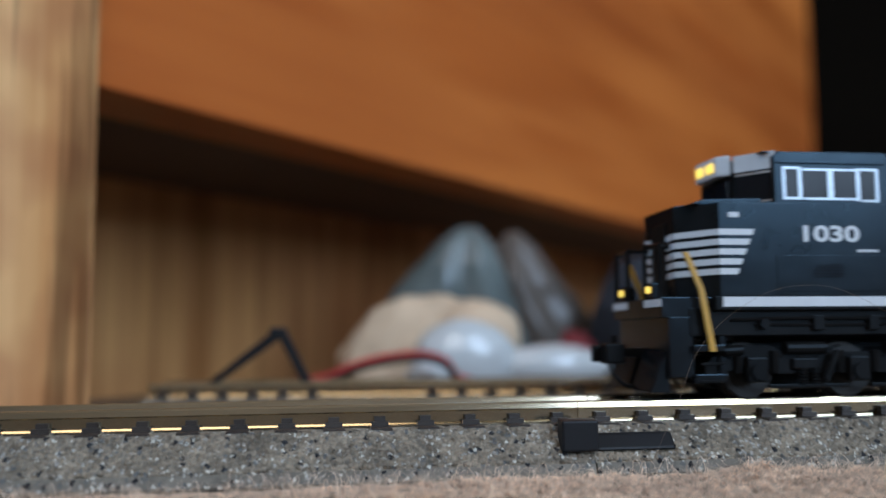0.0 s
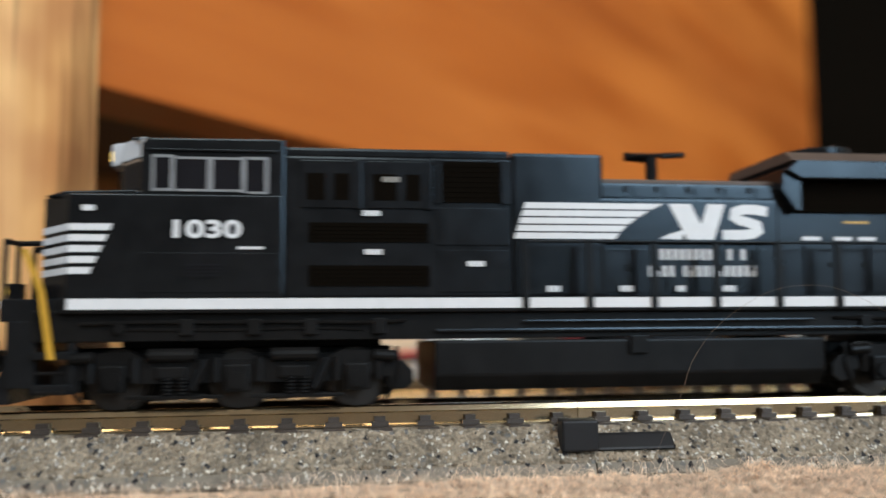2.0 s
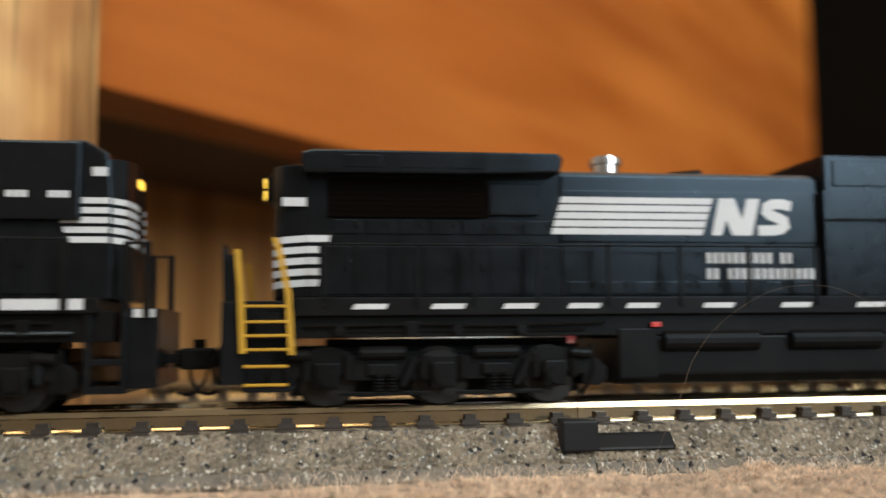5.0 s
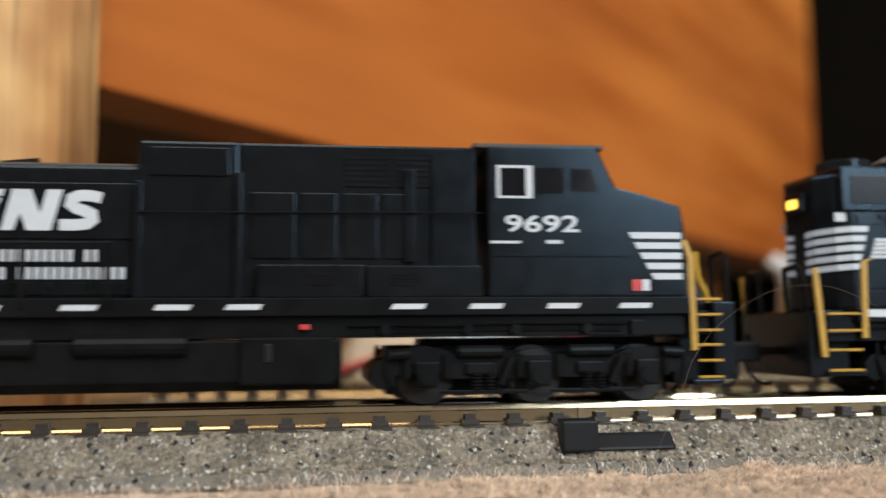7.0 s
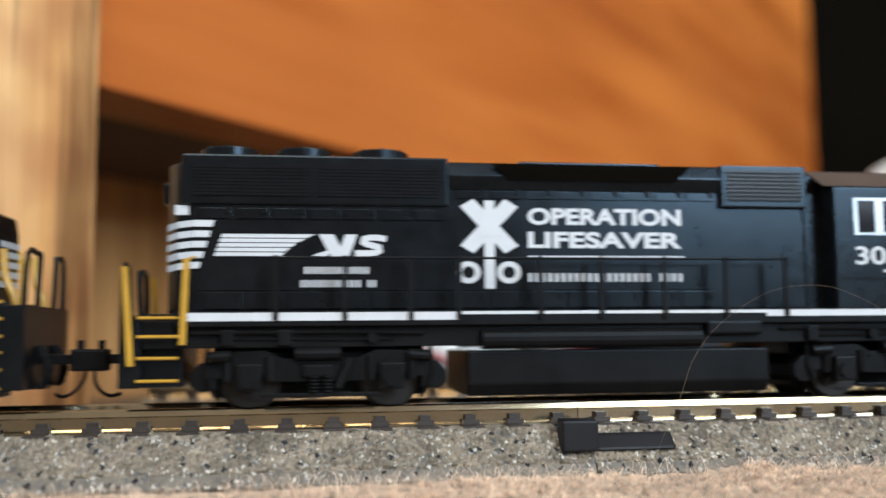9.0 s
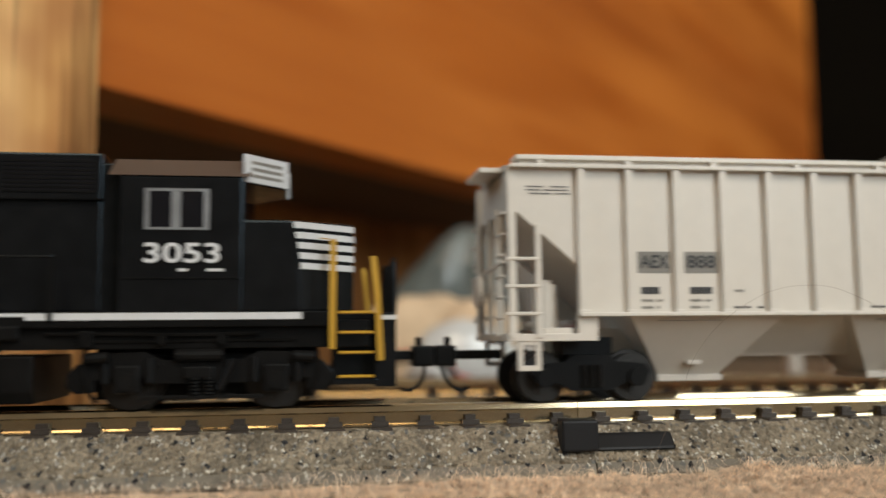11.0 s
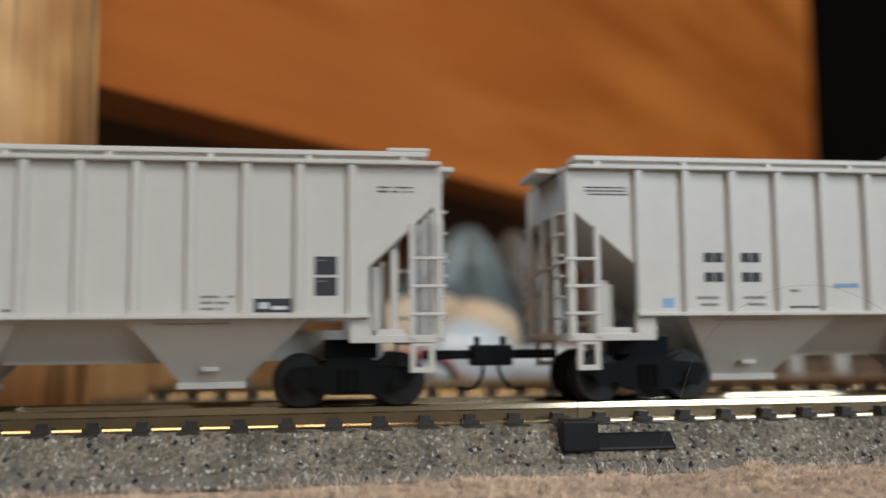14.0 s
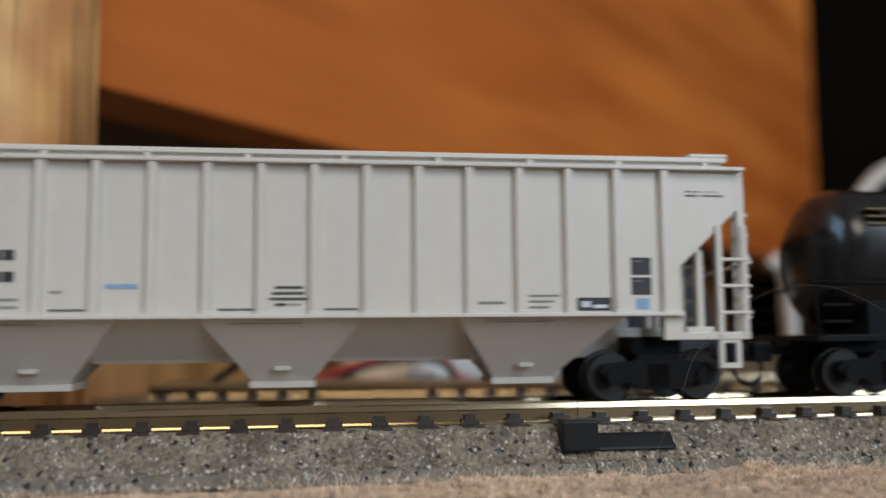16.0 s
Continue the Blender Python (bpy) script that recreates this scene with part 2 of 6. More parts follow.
def path(bm, pts, r, n=8, fine=3):
    """A round bar bent smoothly through several points, as one closed tube."""
    p = [Vector(q) * MM for q in pts]
    line = []
    for i in range(len(p) - 1):
        a, b, c, d = p[max(i - 1, 0)], p[i], p[i + 1], p[min(i + 2, len(p) - 1)]
        for k in range(fine):
            u = k / fine
            line.append(0.5 * (2 * b + (c - a) * u + (2 * a - 5 * b + 4 * c - d) * u * u + (3 * b - a - 3 * c + d) * u ** 3))
    line.append(p[-1])
    rings, side = [], None
    for i, q in enumerate(line):
        way = (line[min(i + 1, len(line) - 1)] - line[max(i - 1, 0)]).normalized()
        side = way.orthogonal().normalized() if side is None else (side - way * side.dot(way)).normalized()
        up = way.cross(side)
        rings.append([bm.verts.new(q + (side * math.cos(k * 2 * math.pi / n) + up * math.sin(k * 2 * math.pi / n)) * r * MM) for k in range(n)])
    faces = [bm.faces.new(rings[0][::-1]), bm.faces.new(rings[-1])]
    for a, b in zip(rings, rings[1:]):
        for k in range(n):
            faces.append(bm.faces.new((a[k], a[(k + 1) % n], b[(k + 1) % n], b[k])))
    bmesh.ops.recalc_face_normals(bm, faces=faces)
    return bm


def mesh_of(name, bm, mat, smooth=False):
    me = bpy.data.meshes.new(name)
    bm.to_mesh(me)
    bm.free()
    me.materials.append(mat)
    if smooth:
        for p in me.polygons:
            p.use_smooth = True
    return me


def part(name, bm, mat, parent, label="", smooth=False):
    ob = new(name, mesh_of(name, bm, mat, smooth))
    ob.parent = parent
    if label:
        tagged(ob, label)
    return ob


def thing(name, bm, mat, label="", category="", group="", kind="", m=None, smooth=False):
    ob = new(name, mesh_of(name, bm, mat, smooth))
    if m is not None:
        ob.matrix_basis = m
    return tagged(ob, label, category, group, kind)


def base(name, m, label, category, group=""):
    ob = new(name)
    ob.empty_display_size = 0.01
    ob.matrix_basis = m
    return tagged(ob, label, category, group)


def B():
    return bmesh.new()


# ---- the room ----
def room():
    bm = B()
    box(bm, -1600, 1800, -1600, 1800, -60, 0.0)
    thing("floor", bm, CARPET, "tan wool carpet under the model track", "carpet", kind="structure")
    bm = B()
    box(bm, -1700, 1900, -1700, 1900, 2400, 2460)
    thing("ceiling", bm, PLASTER, "pale painted ceiling", "ceiling", kind="structure")
    bm = B()
    box(bm, -1700, 1900, 1800, 1900, -60, 2400)
    thing("wall_north", bm, PLASTER, "pale painted plaster wall", "wall", kind="structure")
    bm = B()
    box(bm, 1800, 1900, -1600, 1800, -60, 2400)
    thing("wall_east", bm, PLASTER, "pale painted plaster wall", "wall", kind="structure")
    # wall behind the camera, with a door opening and an added opening for the fill lamp
    bm = B()
    box(bm, -1700, -900, -1700, -1600, -60, 2400)
    box(bm, 200, 570, -1700, -1600, -60, 2400)
    box(bm, 1350, 1900, -1700, -1600, -60, 2400)
    box(bm, -900, 200, -1700, -1600, -60, 1340)
    box(bm, -900, 200, -1700, -1600, 2260, 2400)
    box(bm, 570, 1350, -1700, -1600, -60, 260)
    box(bm, 570, 1350, -1700, -1600, 1860, 2400)
    thing("wall_south", bm, PLASTER, "painted wall with a glazed door and an added window opening", "wall", kind="structure")
    bm = B()
    box(bm, -1700, -1600, -1600, -700, -60, 2400)
    box(bm, -1700, -1600, 200, 1800, -60, 2400)
    box(bm, -1700, -1600, -700, 200, -60, 700)
    box(bm, -1700, -1600, -700, 200, 1950, 2400)
    thing("wall_west", bm, PLASTER, "pale painted wall with a window", "wall", kind="structure")


room()

# ---- the wooden cabinet ----
TURN = 42.6           # how far the cabinet's side turns from straight ahead


def cabinet():
    """Local x runs along the side panel, y along the front, away from the corner nearest the track."""
    m = pose(-0.0356, 0.050, 0.0, 0, 0, 90 - TURN)
    c = base("cabinet", m, "oak cabinet with an orange veneered side and recessed plinth", "cabinet")
    bm = B()
    box(bm, -36, -1.6, -1.5, 160, 0, 700, 0.8)
    part("front_stile", bm, OAK, c, "light oak front stile with vertical grain")
    bm = B()
    box(bm, -1.3, 572, 1.5, 20, 59.5, 700, 0.6)
    part("side_panel", bm, CHERRY, c, "glossy orange-brown veneered side panel")
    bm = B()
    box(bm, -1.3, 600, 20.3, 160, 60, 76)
    part("bottom_board", bm, SHADE, c, "bottom board with the underside's shade put into its dark colour")
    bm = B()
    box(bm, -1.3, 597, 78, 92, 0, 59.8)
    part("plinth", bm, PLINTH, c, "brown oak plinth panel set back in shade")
    bm = B()
    box(bm, -1.3, 600, 142, 160, 76.2, 700)
    part("back_panel", bm, OAK, c)
    return c


cabinet()

# ---- model track ----
PITCH = 248.0 / 48


def rail_profile(y):
    """Outline of one rail across the track."""
    return [(y - 0.88, 5.62), (y + 0.88, 5.62), (y + 0.86, 5.76), (y + 0.42, 5.94), (y + 0.36, 7.1), (y + 0.56, 7.25), (y + 0.40, 7.8), (y + 0.24, 8.0),
            (y - 0.24, 8.0), (y - 0.40, 7.8), (y - 0.56, 7.25), (y - 0.36, 7.1), (y - 0.42, 5.94), (y - 0.86, 5.76)]


def roadbed_mesh():
    """The ballast shoulder and top, lumpy like moulded stones."""
    prof = [(-12.0, 1.7)] + [(-11.9 + 2.9 * k / 11, 2.05 + 3.4 * k / 11) for k in range(12)] + [(-8.5, 5.6), (-7, 5.55), (-5.5, 5.5), (-3, 5.5), (0, 5.5), (3, 5.5), (5.5, 5.5), (7, 5.55), (8.5, 5.6)]
    prof += [(9.0 + 2.9 * k / 11, 5.45 - 3.4 * k / 11) for k in range(12)] + [(12.0, 1.7)]
    n, m = len(prof), 497
    verts, faces = [], []
    for i in range(m):
        x = 248.0 * i / (m - 1)
        for k, (y, z) in enumerate(prof):
            q = Vector((x, y, z))
            d = noise.noise(q * 1.5) * 0.13 + noise.noise(q * 0.7 + Vector((3, 1, 7))) * 0.08
            if k in (0, n - 1) or i in (0, m - 1):
                d = 0
            up = 0.65 if abs(y) > 8.8 else 1.0
            verts.append((x * MM, (y + math.copysign(d * 0.75, y) * (1 if abs(y) > 8.8 else 0) * (1 if d > 0 else -1)) * MM, (z + d * up) * MM))
    for i in range(m - 1):
        for k in range(n - 1):
            faces.append((i * n + k, (i + 1) * n + k, (i + 1) * n + k + 1, i * n + k + 1))
    faces.append(tuple(range(n)))
    faces.append(tuple((m - 1) * n + k for k in reversed(range(n))))
    me = bpy.data.meshes.new("roadbed")
    me.from_pydata(verts, [], faces)
    me.materials.append(BALLAST)
    return me


def track_section(m, skip=()):
    """One straight piece, 248 mm long, from x = 0."""
    t = base("track_section", m, "straight model track on grey speckled plastic roadbed", "model track", "track pieces")
    part_of_roadbed = roadbed_mesh()
    ob = new("roadbed", part_of_roadbed)
    ob.parent = t
    tagged(ob, "grey roadbed moulded as granite ballast")
    bm = B()
    prism(bm, [(-12.4, 0.2), (-12.5, 0.5), (-12.05, 1.69), (12.05, 1.69), (12.5, 0.5), (12.4, 0.2)], 0.1, 247.9, "x")
    part("base_edge", bm, BASE_PLASTIC, t, "smooth dark lower edge of the roadbed")
    for side in (-1, 1):
        bm = B()
        prism(bm, rail_profile(side * 4.98), 0.05, 247.95, "x")
        part("rail", bm, RAILMETAL, t, "shiny nickel silver rail")
    bm = B()
    prism(bm, [(-1.45, 4.9), (1.45, 4.9), (1.15, 5.72), (-1.15, 5.72)], -8.9, 8.9)
    for y in (-4.98, 4.98):
        for s in (-1, 1):
            box(bm, -0.95, 0.95, y + s * 1.3 - 0.45, y + s * 1.3 + 0.45, 5.6, 6.2)
            box(bm, -0.6, 0.6, y + s * 0.85 - 0.42, y + s * 0.85 + 0.42, 5.9, 6.75)
    me = mesh_of("tie", bm, TIE)
    for i in range(48):
        if i in skip:
            continue
        ob = new("tie", me)
        ob.parent = t
        ob.location = ((i + 0.5) * PITCH * MM, 0, 0)
    return t


JOINT = 31.1          # where two pieces meet beside the joiner, mm
first = track_section(pose(JOINT * MM, 0, 0))
for k in (-3, -2, -1, 1, 2):
    copy_thing(first, pose((JOINT + 248 * k) * MM, 0, 0))
track_section(pose(-0.027, 0.0600, 0, 0, 0, -6.6), skip=(6, 7, 8))


def rail_joiner():
    """Black clip that holds two pieces together, with a black bar for the shaded slot beside it."""
    j = base("rail_joiner", pose(0, 0, 0), "black plastic joiner clip set in the roadbed", "track joiner")
    bm = B()
    prism(bm, [(-11.9, 2.9), (-11.9, 6.3), (-9.6, 6.45), (-9.6, 2.9)], 27.4, 31.5, "x", bev=0.25)
    part("clip", bm, JOINER, j)
    # raised black bar stands in for the shade inside the slot
    bm = B()
    prism(bm, [(-11.55, 3.0), (-11.3, 2.9), (-8.6, 2.9), (-8.6, 4.7), (-10.1, 4.7)], 31.4, 40.6, "x", bev=0.35)
    part("slot_shade_bar", bm, JOINER, j, "long black bar that stands for the slot's dark recess")
    return j


rail_joiner()


# ---- carpet pile ----
def carpet_pile():
    rnd = random.Random(4)
    verts, faces = [], []

    def strand(pts, r):
        i, n = len(verts), len(pts)
        for k, p in enumerate(pts):
            w = r * (1 - 0.55 * k / (n - 1))
            for q in range(3):
                b = q * 2.094
                verts.append(((p[0] + math.cos(b) * w) * MM, (p[1] + math.sin(b) * w) * MM, (p[2] + math.sin(b * 1.5) * w * 0.6) * MM))
        for k in range(n - 1):
            for q in range(3):
                j = i + 3 * k
                faces.append((j + q, j + (q + 1) % 3, j + 3 + (q + 1) % 3, j + 3 + q))

    def pile(x, y):
        """Height of the pile: soft lumps, thin beside the roadbed, with one proud tuft."""
        n = noise.noise(Vector((x * 0.13, y * 0.16, 1.7))) * 0.5 + noise.noise(Vector((x * 0.42, y * 0.5, 4.1))) * 0.35
        h = 0.42 + n + max(0, min(1, (x - 2) / 14)) * 0.42 + 0.9 * math.exp(-((x - 48.0) / 1.7) ** 2 - ((y + 14.6) / 1.8) ** 2)
        if y > -15.0:
            h -= (y + 15.0) * 0.2
        if y < -18.0:
            h += (y + 18.0) * 0.045
        return max(0.12, h)

    # tufts of yarn, each a spray of curled fibres
    for gy in range(22):
        for gx in range(-52, 64):
            cx = (gx + rnd.uniform(-0.45, 0.45)) * 1.3
            cy = -13.4 - (gy + rnd.uniform(-0.45, 0.45)) * 1.25
            if abs(cx - (cy + 109.3) * 0.147) > (cy + 109.3) * 0.56:
                continue
            h = pile(cx, cy) * rnd.uniform(0.75, 1.2)
            lx, ly = rnd.uniform(-0.8, 0.8), rnd.uniform(-0.7, 0.5)
            for _ in range(34):
                a, out = rnd.uniform(0, 6.28), rnd.uniform(0.1, 1.25)
                dx, dy = math.cos(a) * out + lx, math.sin(a) * out + ly
                top = h * (1.12 - 0.28 * out) * rnd.uniform(0.8, 1.15)
                curl = rnd.uniform(-0.7, 0.7)
                x, y = cx + rnd.uniform(-0.25, 0.25), min(-12.75, cy + rnd.uniform(-0.25, 0.25))
                pts = [(x, y, min(-0.1, top - 0.9)), (x + dx * 0.35, min(-12.7, y + dy * 0.35), top * 0.7), (x + dx * 0.8 - dy * curl * 0.3, min(-12.7, y + dy * 0.8 + dx * curl * 0.3), top),
                       (x + dx * 1.3 - dy * curl, min(-12.7, y + dy * 1.3 + dx * curl * 0.6), top * rnd.uniform(0.55, 1.05))]
                strand(pts, rnd.uniform(0.04, 0.075))
    # loose hairs that arch out of the pile
    for _ in range(2200):
        y = rnd.uniform(-24, -12.9)
        x = rnd.uniform(-40, 75)
        h = pile(x, y)
        a, reach, up = rnd.uniform(0, 6.28), rnd.uniform(0.8, 4.5), rnd.uniform(0.25, 1.0) + rnd.random() ** 5 * 1.5
        pts = [(x + math.cos(a + 0.12 * k) * reach * k / 6, min(-12.7, y + math.sin(a + 0.12 * k) * reach * 0.6 * k / 6), h * 0.6 + up * math.sin(k * 0.42)) for k in range(7)]
        strand(pts, 0.03)
    me = bpy.data.meshes.new("carpet_pile")
    me.from_pydata(verts, [], faces)
    me.materials.append(FIBRE)
    tagged(new("carpet_pile", me), "fuzzy tan carpet pile in front of the track", "carpet", kind="stuff")


carpet_pile()

# ---- train: helpers ----
# Along the train x runs backwards from the leading end, in millimetres; z is over the rail tops.
SHIFT = [(0.0, 0.0), (0.5, -16.9), (1.0, -33.1), (1.5, -51.2), (2.0, -73.0), (2.5, -94.3), (3.0, -114.5), (3.5, -136.1), (4.0, -156.3), (4.2, -164.6),
         (4.7, -185.3), (5.2, -206.0), (5.7, -226.7), (6.3, -251.3), (6.5, -258.2), (7.0, -278.7), (7.5, -296.8), (8.0, -316.7), (8.5, -337.0), (9.0, -357.9), (9.2, -364.9),
         (9.7, -386.0), (10.2, -407.0), (10.7, -428.0), (11.3, -452.2), (11.5, -459.1), (12.0, -475.7), (12.5, -492.2), (13.0, -510.2), (13.5, -531.2), (14.0, -552.7),
         (14.5, -573.8), (15.0, -593.0), (15.5, -614.5), (16.0, -635.7)]
TRAIN, WHEELS = [], []


def vehicle(name, x0, label, category):
    t = base(name, pose(x0 * MM, 0, RAIL * MM), label, category)
    TRAIN.append((t, x0))
    return t


def pb(name, t, mat, *boxes, label="", bev=0.12, one=False):
    """Parts made of boxes (x0, x1, y0, y1, z0, z1): one part for each box, or one moulding of them all."""
    made = []
    for group in ([boxes] if one else [(b,) for b in boxes]):
        bm = B()
        for b in group:
            box(bm, *b, bev=bev)
        made.append(part(name, bm, mat, t, label))
    return made[0]


def pilot(name, t, *boxes, label=""):
    """An end pilot: the plate, its side plates, and each step."""
    for i, b in enumerate(boxes):
        thin = b[5] - b[4] < 1.2
        pb(name if i == 0 else "step" if thin else "step_side", t, BLACK, b, label=label if i == 0 else "")


def both(x0, x1, ya, yb, z0, z1):
    """The same box on both sides of the centre line."""
    return (x0, x1, -yb, -ya, z0, z1), (x0, x1, ya, yb, z0, z1)


def outline(name, t, mat, pts, y0, y1, axis="y", label="", bev=0.0):
    bm = B()
    prism(bm, pts, y0, y1, axis, bev)
    return part(name, bm, mat, t, label)


def plate(name, t, mat, pts, y, thick=0.06, label=""):
    """A flat shape in the plane of the vehicle's near side, and its twin on the far side."""
    made = []
    for a, b in ((-y - thick, -y), (y, y + thick)):
        bm = B()
        prism(bm, pts, a, b)
        made.append(part(name, bm, mat, t, label))
    return made[0]


def plates(name, t, mat, shapes, y, thick=0.06, label=""):
    return [plate(name, t, mat, pts, y, thick, label) for pts in shapes][0]


def frame_plates(name, t, mat, shapes, y, thick=0.06, label=""):
    """Bars that make one moulded frame, one frame on each side."""
    made = []
    for a, b in ((-y - thick, -y), (y, y + thick)):
        bm = B()
        for pts in shapes:
            prism(bm, pts, a, b)
        made.append(part(name, bm, mat, t, label))
    return made[0]


def rect(x0, x1, z0, z1, slant=0.0):
    return [(x0, z0), (x1, z0), (x1 + slant, z1), (x0 + slant, z1)]


def letters(text, x0, x1, z0, z1, y, mat, t, weight=0.012, name="lettering"):
    """Text that fills the box x0..x1, z0..z1 on both sides."""
    for sgn in (-1, 1):
        cu = bpy.data.curves.new("text", "FONT")
        cu.body, cu.size, cu.offset, cu.extrude = text, 1.0, weight, 0.01
        ob = new("text", cu)
        dg = bpy.context.evaluated_depsgraph_get()
        me = bpy.data.meshes.new_from_object(ob.evaluated_get(dg))
        bpy.data.objects.remove(ob)
        v = np.array([p.co[:] for p in me.vertices])
        lo, hi = v.min(0), v.max(0)
        for p in me.vertices:
            u, w = (p.co.x - lo[0]) / (hi[0] - lo[0]), (p.co.y - lo[1]) / (hi[1] - lo[1])
            d = (p.co.z - lo[2]) / (hi[2] - lo[2])
            x = x0 + u * (x1 - x0) if sgn < 0 else x1 - u * (x1 - x0)
            p.co = Vector((x, sgn * (y + 0.02 + 0.05 * d), z0 + w * (z1 - z0))) * MM
        me.name = name
        me.materials.clear()
        me.materials.append(mat)
        o = new(name, me)
        o.parent = t


def bars(name, t, mat, x0, x1, z0, z1, y, n, seed, label="", gap=0.25):
    """A line of writing too small to read: a row of blocks."""
    rnd = random.Random(seed)
    w = (x1 - x0) / n
    keep = [i for i in range(n) if rnd.random() > 0.1]
    for s in (-1, 1):
        bm = B()
        for i in keep:
            a, b = sorted((s * y, s * (y + 0.05)))
            box(bm, x0 + i * w, x0 + (i + 1 - gap) * w, a, b, z0, z1)
        made = tagged(part(name, bm, mat, t, label), kind="stuff")
    return made


def wheel_mesh(r, inside=4.0):
    bm = B()
    for s in (-1, 1):
        rod(bm, (0, s * inside, 0), (0, s * (inside + 0.55), 0), r + 0.45, 28)
        rod(bm, (0, s * (inside + 0.5), 0), (0, s * (inside + 1.9), 0), r, 28)
        rod(bm, (0, s * (inside + 1.85), 0), (0, s * (inside + 2.05), 0), r * 0.72, 20)
        rod(bm, (0, s * (inside + 2.0), 0), (0, s * (inside + 2.35), 0), r * 0.3, 12)
        box(bm, -0.25, 0.25, min(s * (inside + 2.0), s * (inside + 2.2)), max(s * (inside + 2.0), s * (inside + 2.2)), r * 0.3, r * 0.68)
    rod(bm, (0, -inside, 0), (0, inside, 0), 0.8, 12)
    return mesh_of("wheelset", bm, WHEEL)


LOCO_WHEEL, CAR_WHEEL = wheel_mesh(3.1), wheel_mesh(2.75)


def axles(truck, xs, r, me):
    for x in xs:
        w = new("wheelset", me)
        w.parent = truck
        w.location = (x * MM, 0, r * MM)
        WHEELS.append((w, x, r))


def loco_truck(t, xc, spacing, three=True, mat=None):
    """A cast power truck: side frames, journal boxes, springs, brake gear, wheels."""
    mat = mat or UNDER
    n = 3 if three else 2
    xs = [(i - (n - 1) / 2) * spacing for i in range(n)]
    a, b = xs[0] - 4.6, xs[-1] + 4.6
    bm = B()
    for s in (-1, 1):
        y0, y1 = sorted((s * 7.0, s * 8.0))
        prism(bm, [(a, 4.2), (a + 0.6, 5.6), (xs[0] - 1.6, 6.2), (xs[0] + 1.8, 6.3), (xs[0] + 3.6, 5.4), (xs[-1] - 3.6, 5.4), (xs[-1] - 1.8, 6.3), (xs[-1] + 1.6, 6.2),
                   (b - 0.6, 5.6), (b, 4.2), (b - 0.6, 3.2), (xs[-1] + 1.6, 3.6), (xs[-1] - 1.6, 3.6), (xs[-1] - 2.6, 2.9), (xs[0] + 2.6, 2.9), (xs[0] + 1.6, 3.6),
                   (xs[0] - 1.6, 3.6), (a + 0.6, 3.2)], y0, y1)
    box(bm, a + 2, b - 2, -5.8, 5.8, 4.4, 6.0)
    box(bm, a + 0.4, b - 0.4, -3.5, 3.5, 1.0, 6.7, 0.2)
    box(bm, a + 4.6, b - 1.6, -3.2, 3.2, 6.5, 7.45)
    for e, w in ((a, -1), (b, 1)):
        prism(bm, [(e - w * 1.2, 2.0), (e - w * 1.2, 5.3), (e + w * 0.6, 5.0), (e + w * 1.7, 3.9), (e + w * 1.7, 2.6), (e + w * 0.8, 1.9)], -7.9, 7.9, bev=0.15)
    tr = part("truck", bm, mat, t, "cast black power truck")
    tr.location = (xc * MM, 0, 0)
    for x in xs:
        for s in (-1, 1):
            bm = B()
            y0, y1 = sorted((s * 7.6, s * 8.7))
            box(bm, x - 1.35, x + 1.35, y0, y1, 1.9, 4.9, 0.25)
            rod(bm, (x, s * 8.6, 3.2), (x, s * 9.05, 3.2), 0.95, 14)
            for k in (-1, 1):
                rod(bm, (x + k * 2.3, s * 8.05, 3.0), (x + k * 2.3, s * 8.05, 5.6), 0.55, 8)
            part("journal_box", bm, mat, tr)
    for i in range(n - 1):
        xm = (xs[i] + xs[i + 1]) / 2
        bm = B()
        for s in (-1, 1):
            y0, y1 = sorted((s * 7.8, s * 8.6))
            box(bm, xm - 2.0, xm + 1.2, y0, y1, 3.4, 4.7, 0.2)
            rod(bm, (xm - 2.8, s * 8.2, 5.9), (xm + 2.2, s * 8.2, 5.9), 0.75, 12)
            rod(bm, (xm + 1.5, s * 8.3, 1.2), (xm + 2.6, s * 8.3, 4.4), 0.3, 8)
            rod(bm, (xm - 3.4, s * 7.9, 1.3), (xm + 3.2, s * 7.9, 1.5), 0.28, 8)
        part("brake_gear", bm, mat, tr)
    for s in (-1, 1):
        for i, x in enumerate(xs[:-1]):
            xm = x + spacing / 2
            for k in (-0.75, 0.75):
                bm = B()
                for j in range(5):
                    rod(bm, (xm + k, s * 8.35, 1.75 + 0.38 * j), (xm + k, s * 8.35, 1.97 + 0.38 * j), 0.58, 10)
                part("coil_spring", bm, mat, tr)
            part("equalizer_bar", box(B(), x + 1.4, x + spacing - 1.4, *sorted((s * 8.0, s * 8.5)), 1.2, 1.65, 0.1), mat, tr)
            part("damper", rod(B(), (xm + 1.9, s * 8.9, 2.2), (xm + 3.4, s * 8.9, 5.4), 0.42, 10), mat, tr)
        for x, w in ((xs[0], -1), (xs[-1], 1)):
            bm = B()
            path(bm, [(x + w * 4.4, s * 7.6, 6.6), (x + w * 4.6, s * 8.1, 4.2), (x + w * 4.0, s * 8.0, 2.2), (x + w * 3.3, s * 7.2, 1.0)], 0.24, 6)
            part("sand_pipe", bm, mat, tr)
            part("brake_cylinder", rod(B(), (x + w * 1.9, s * 8.5, 5.75), (x + w * 4.2, s * 8.5, 5.6), 0.62, 12), mat, tr)
        bm = B()
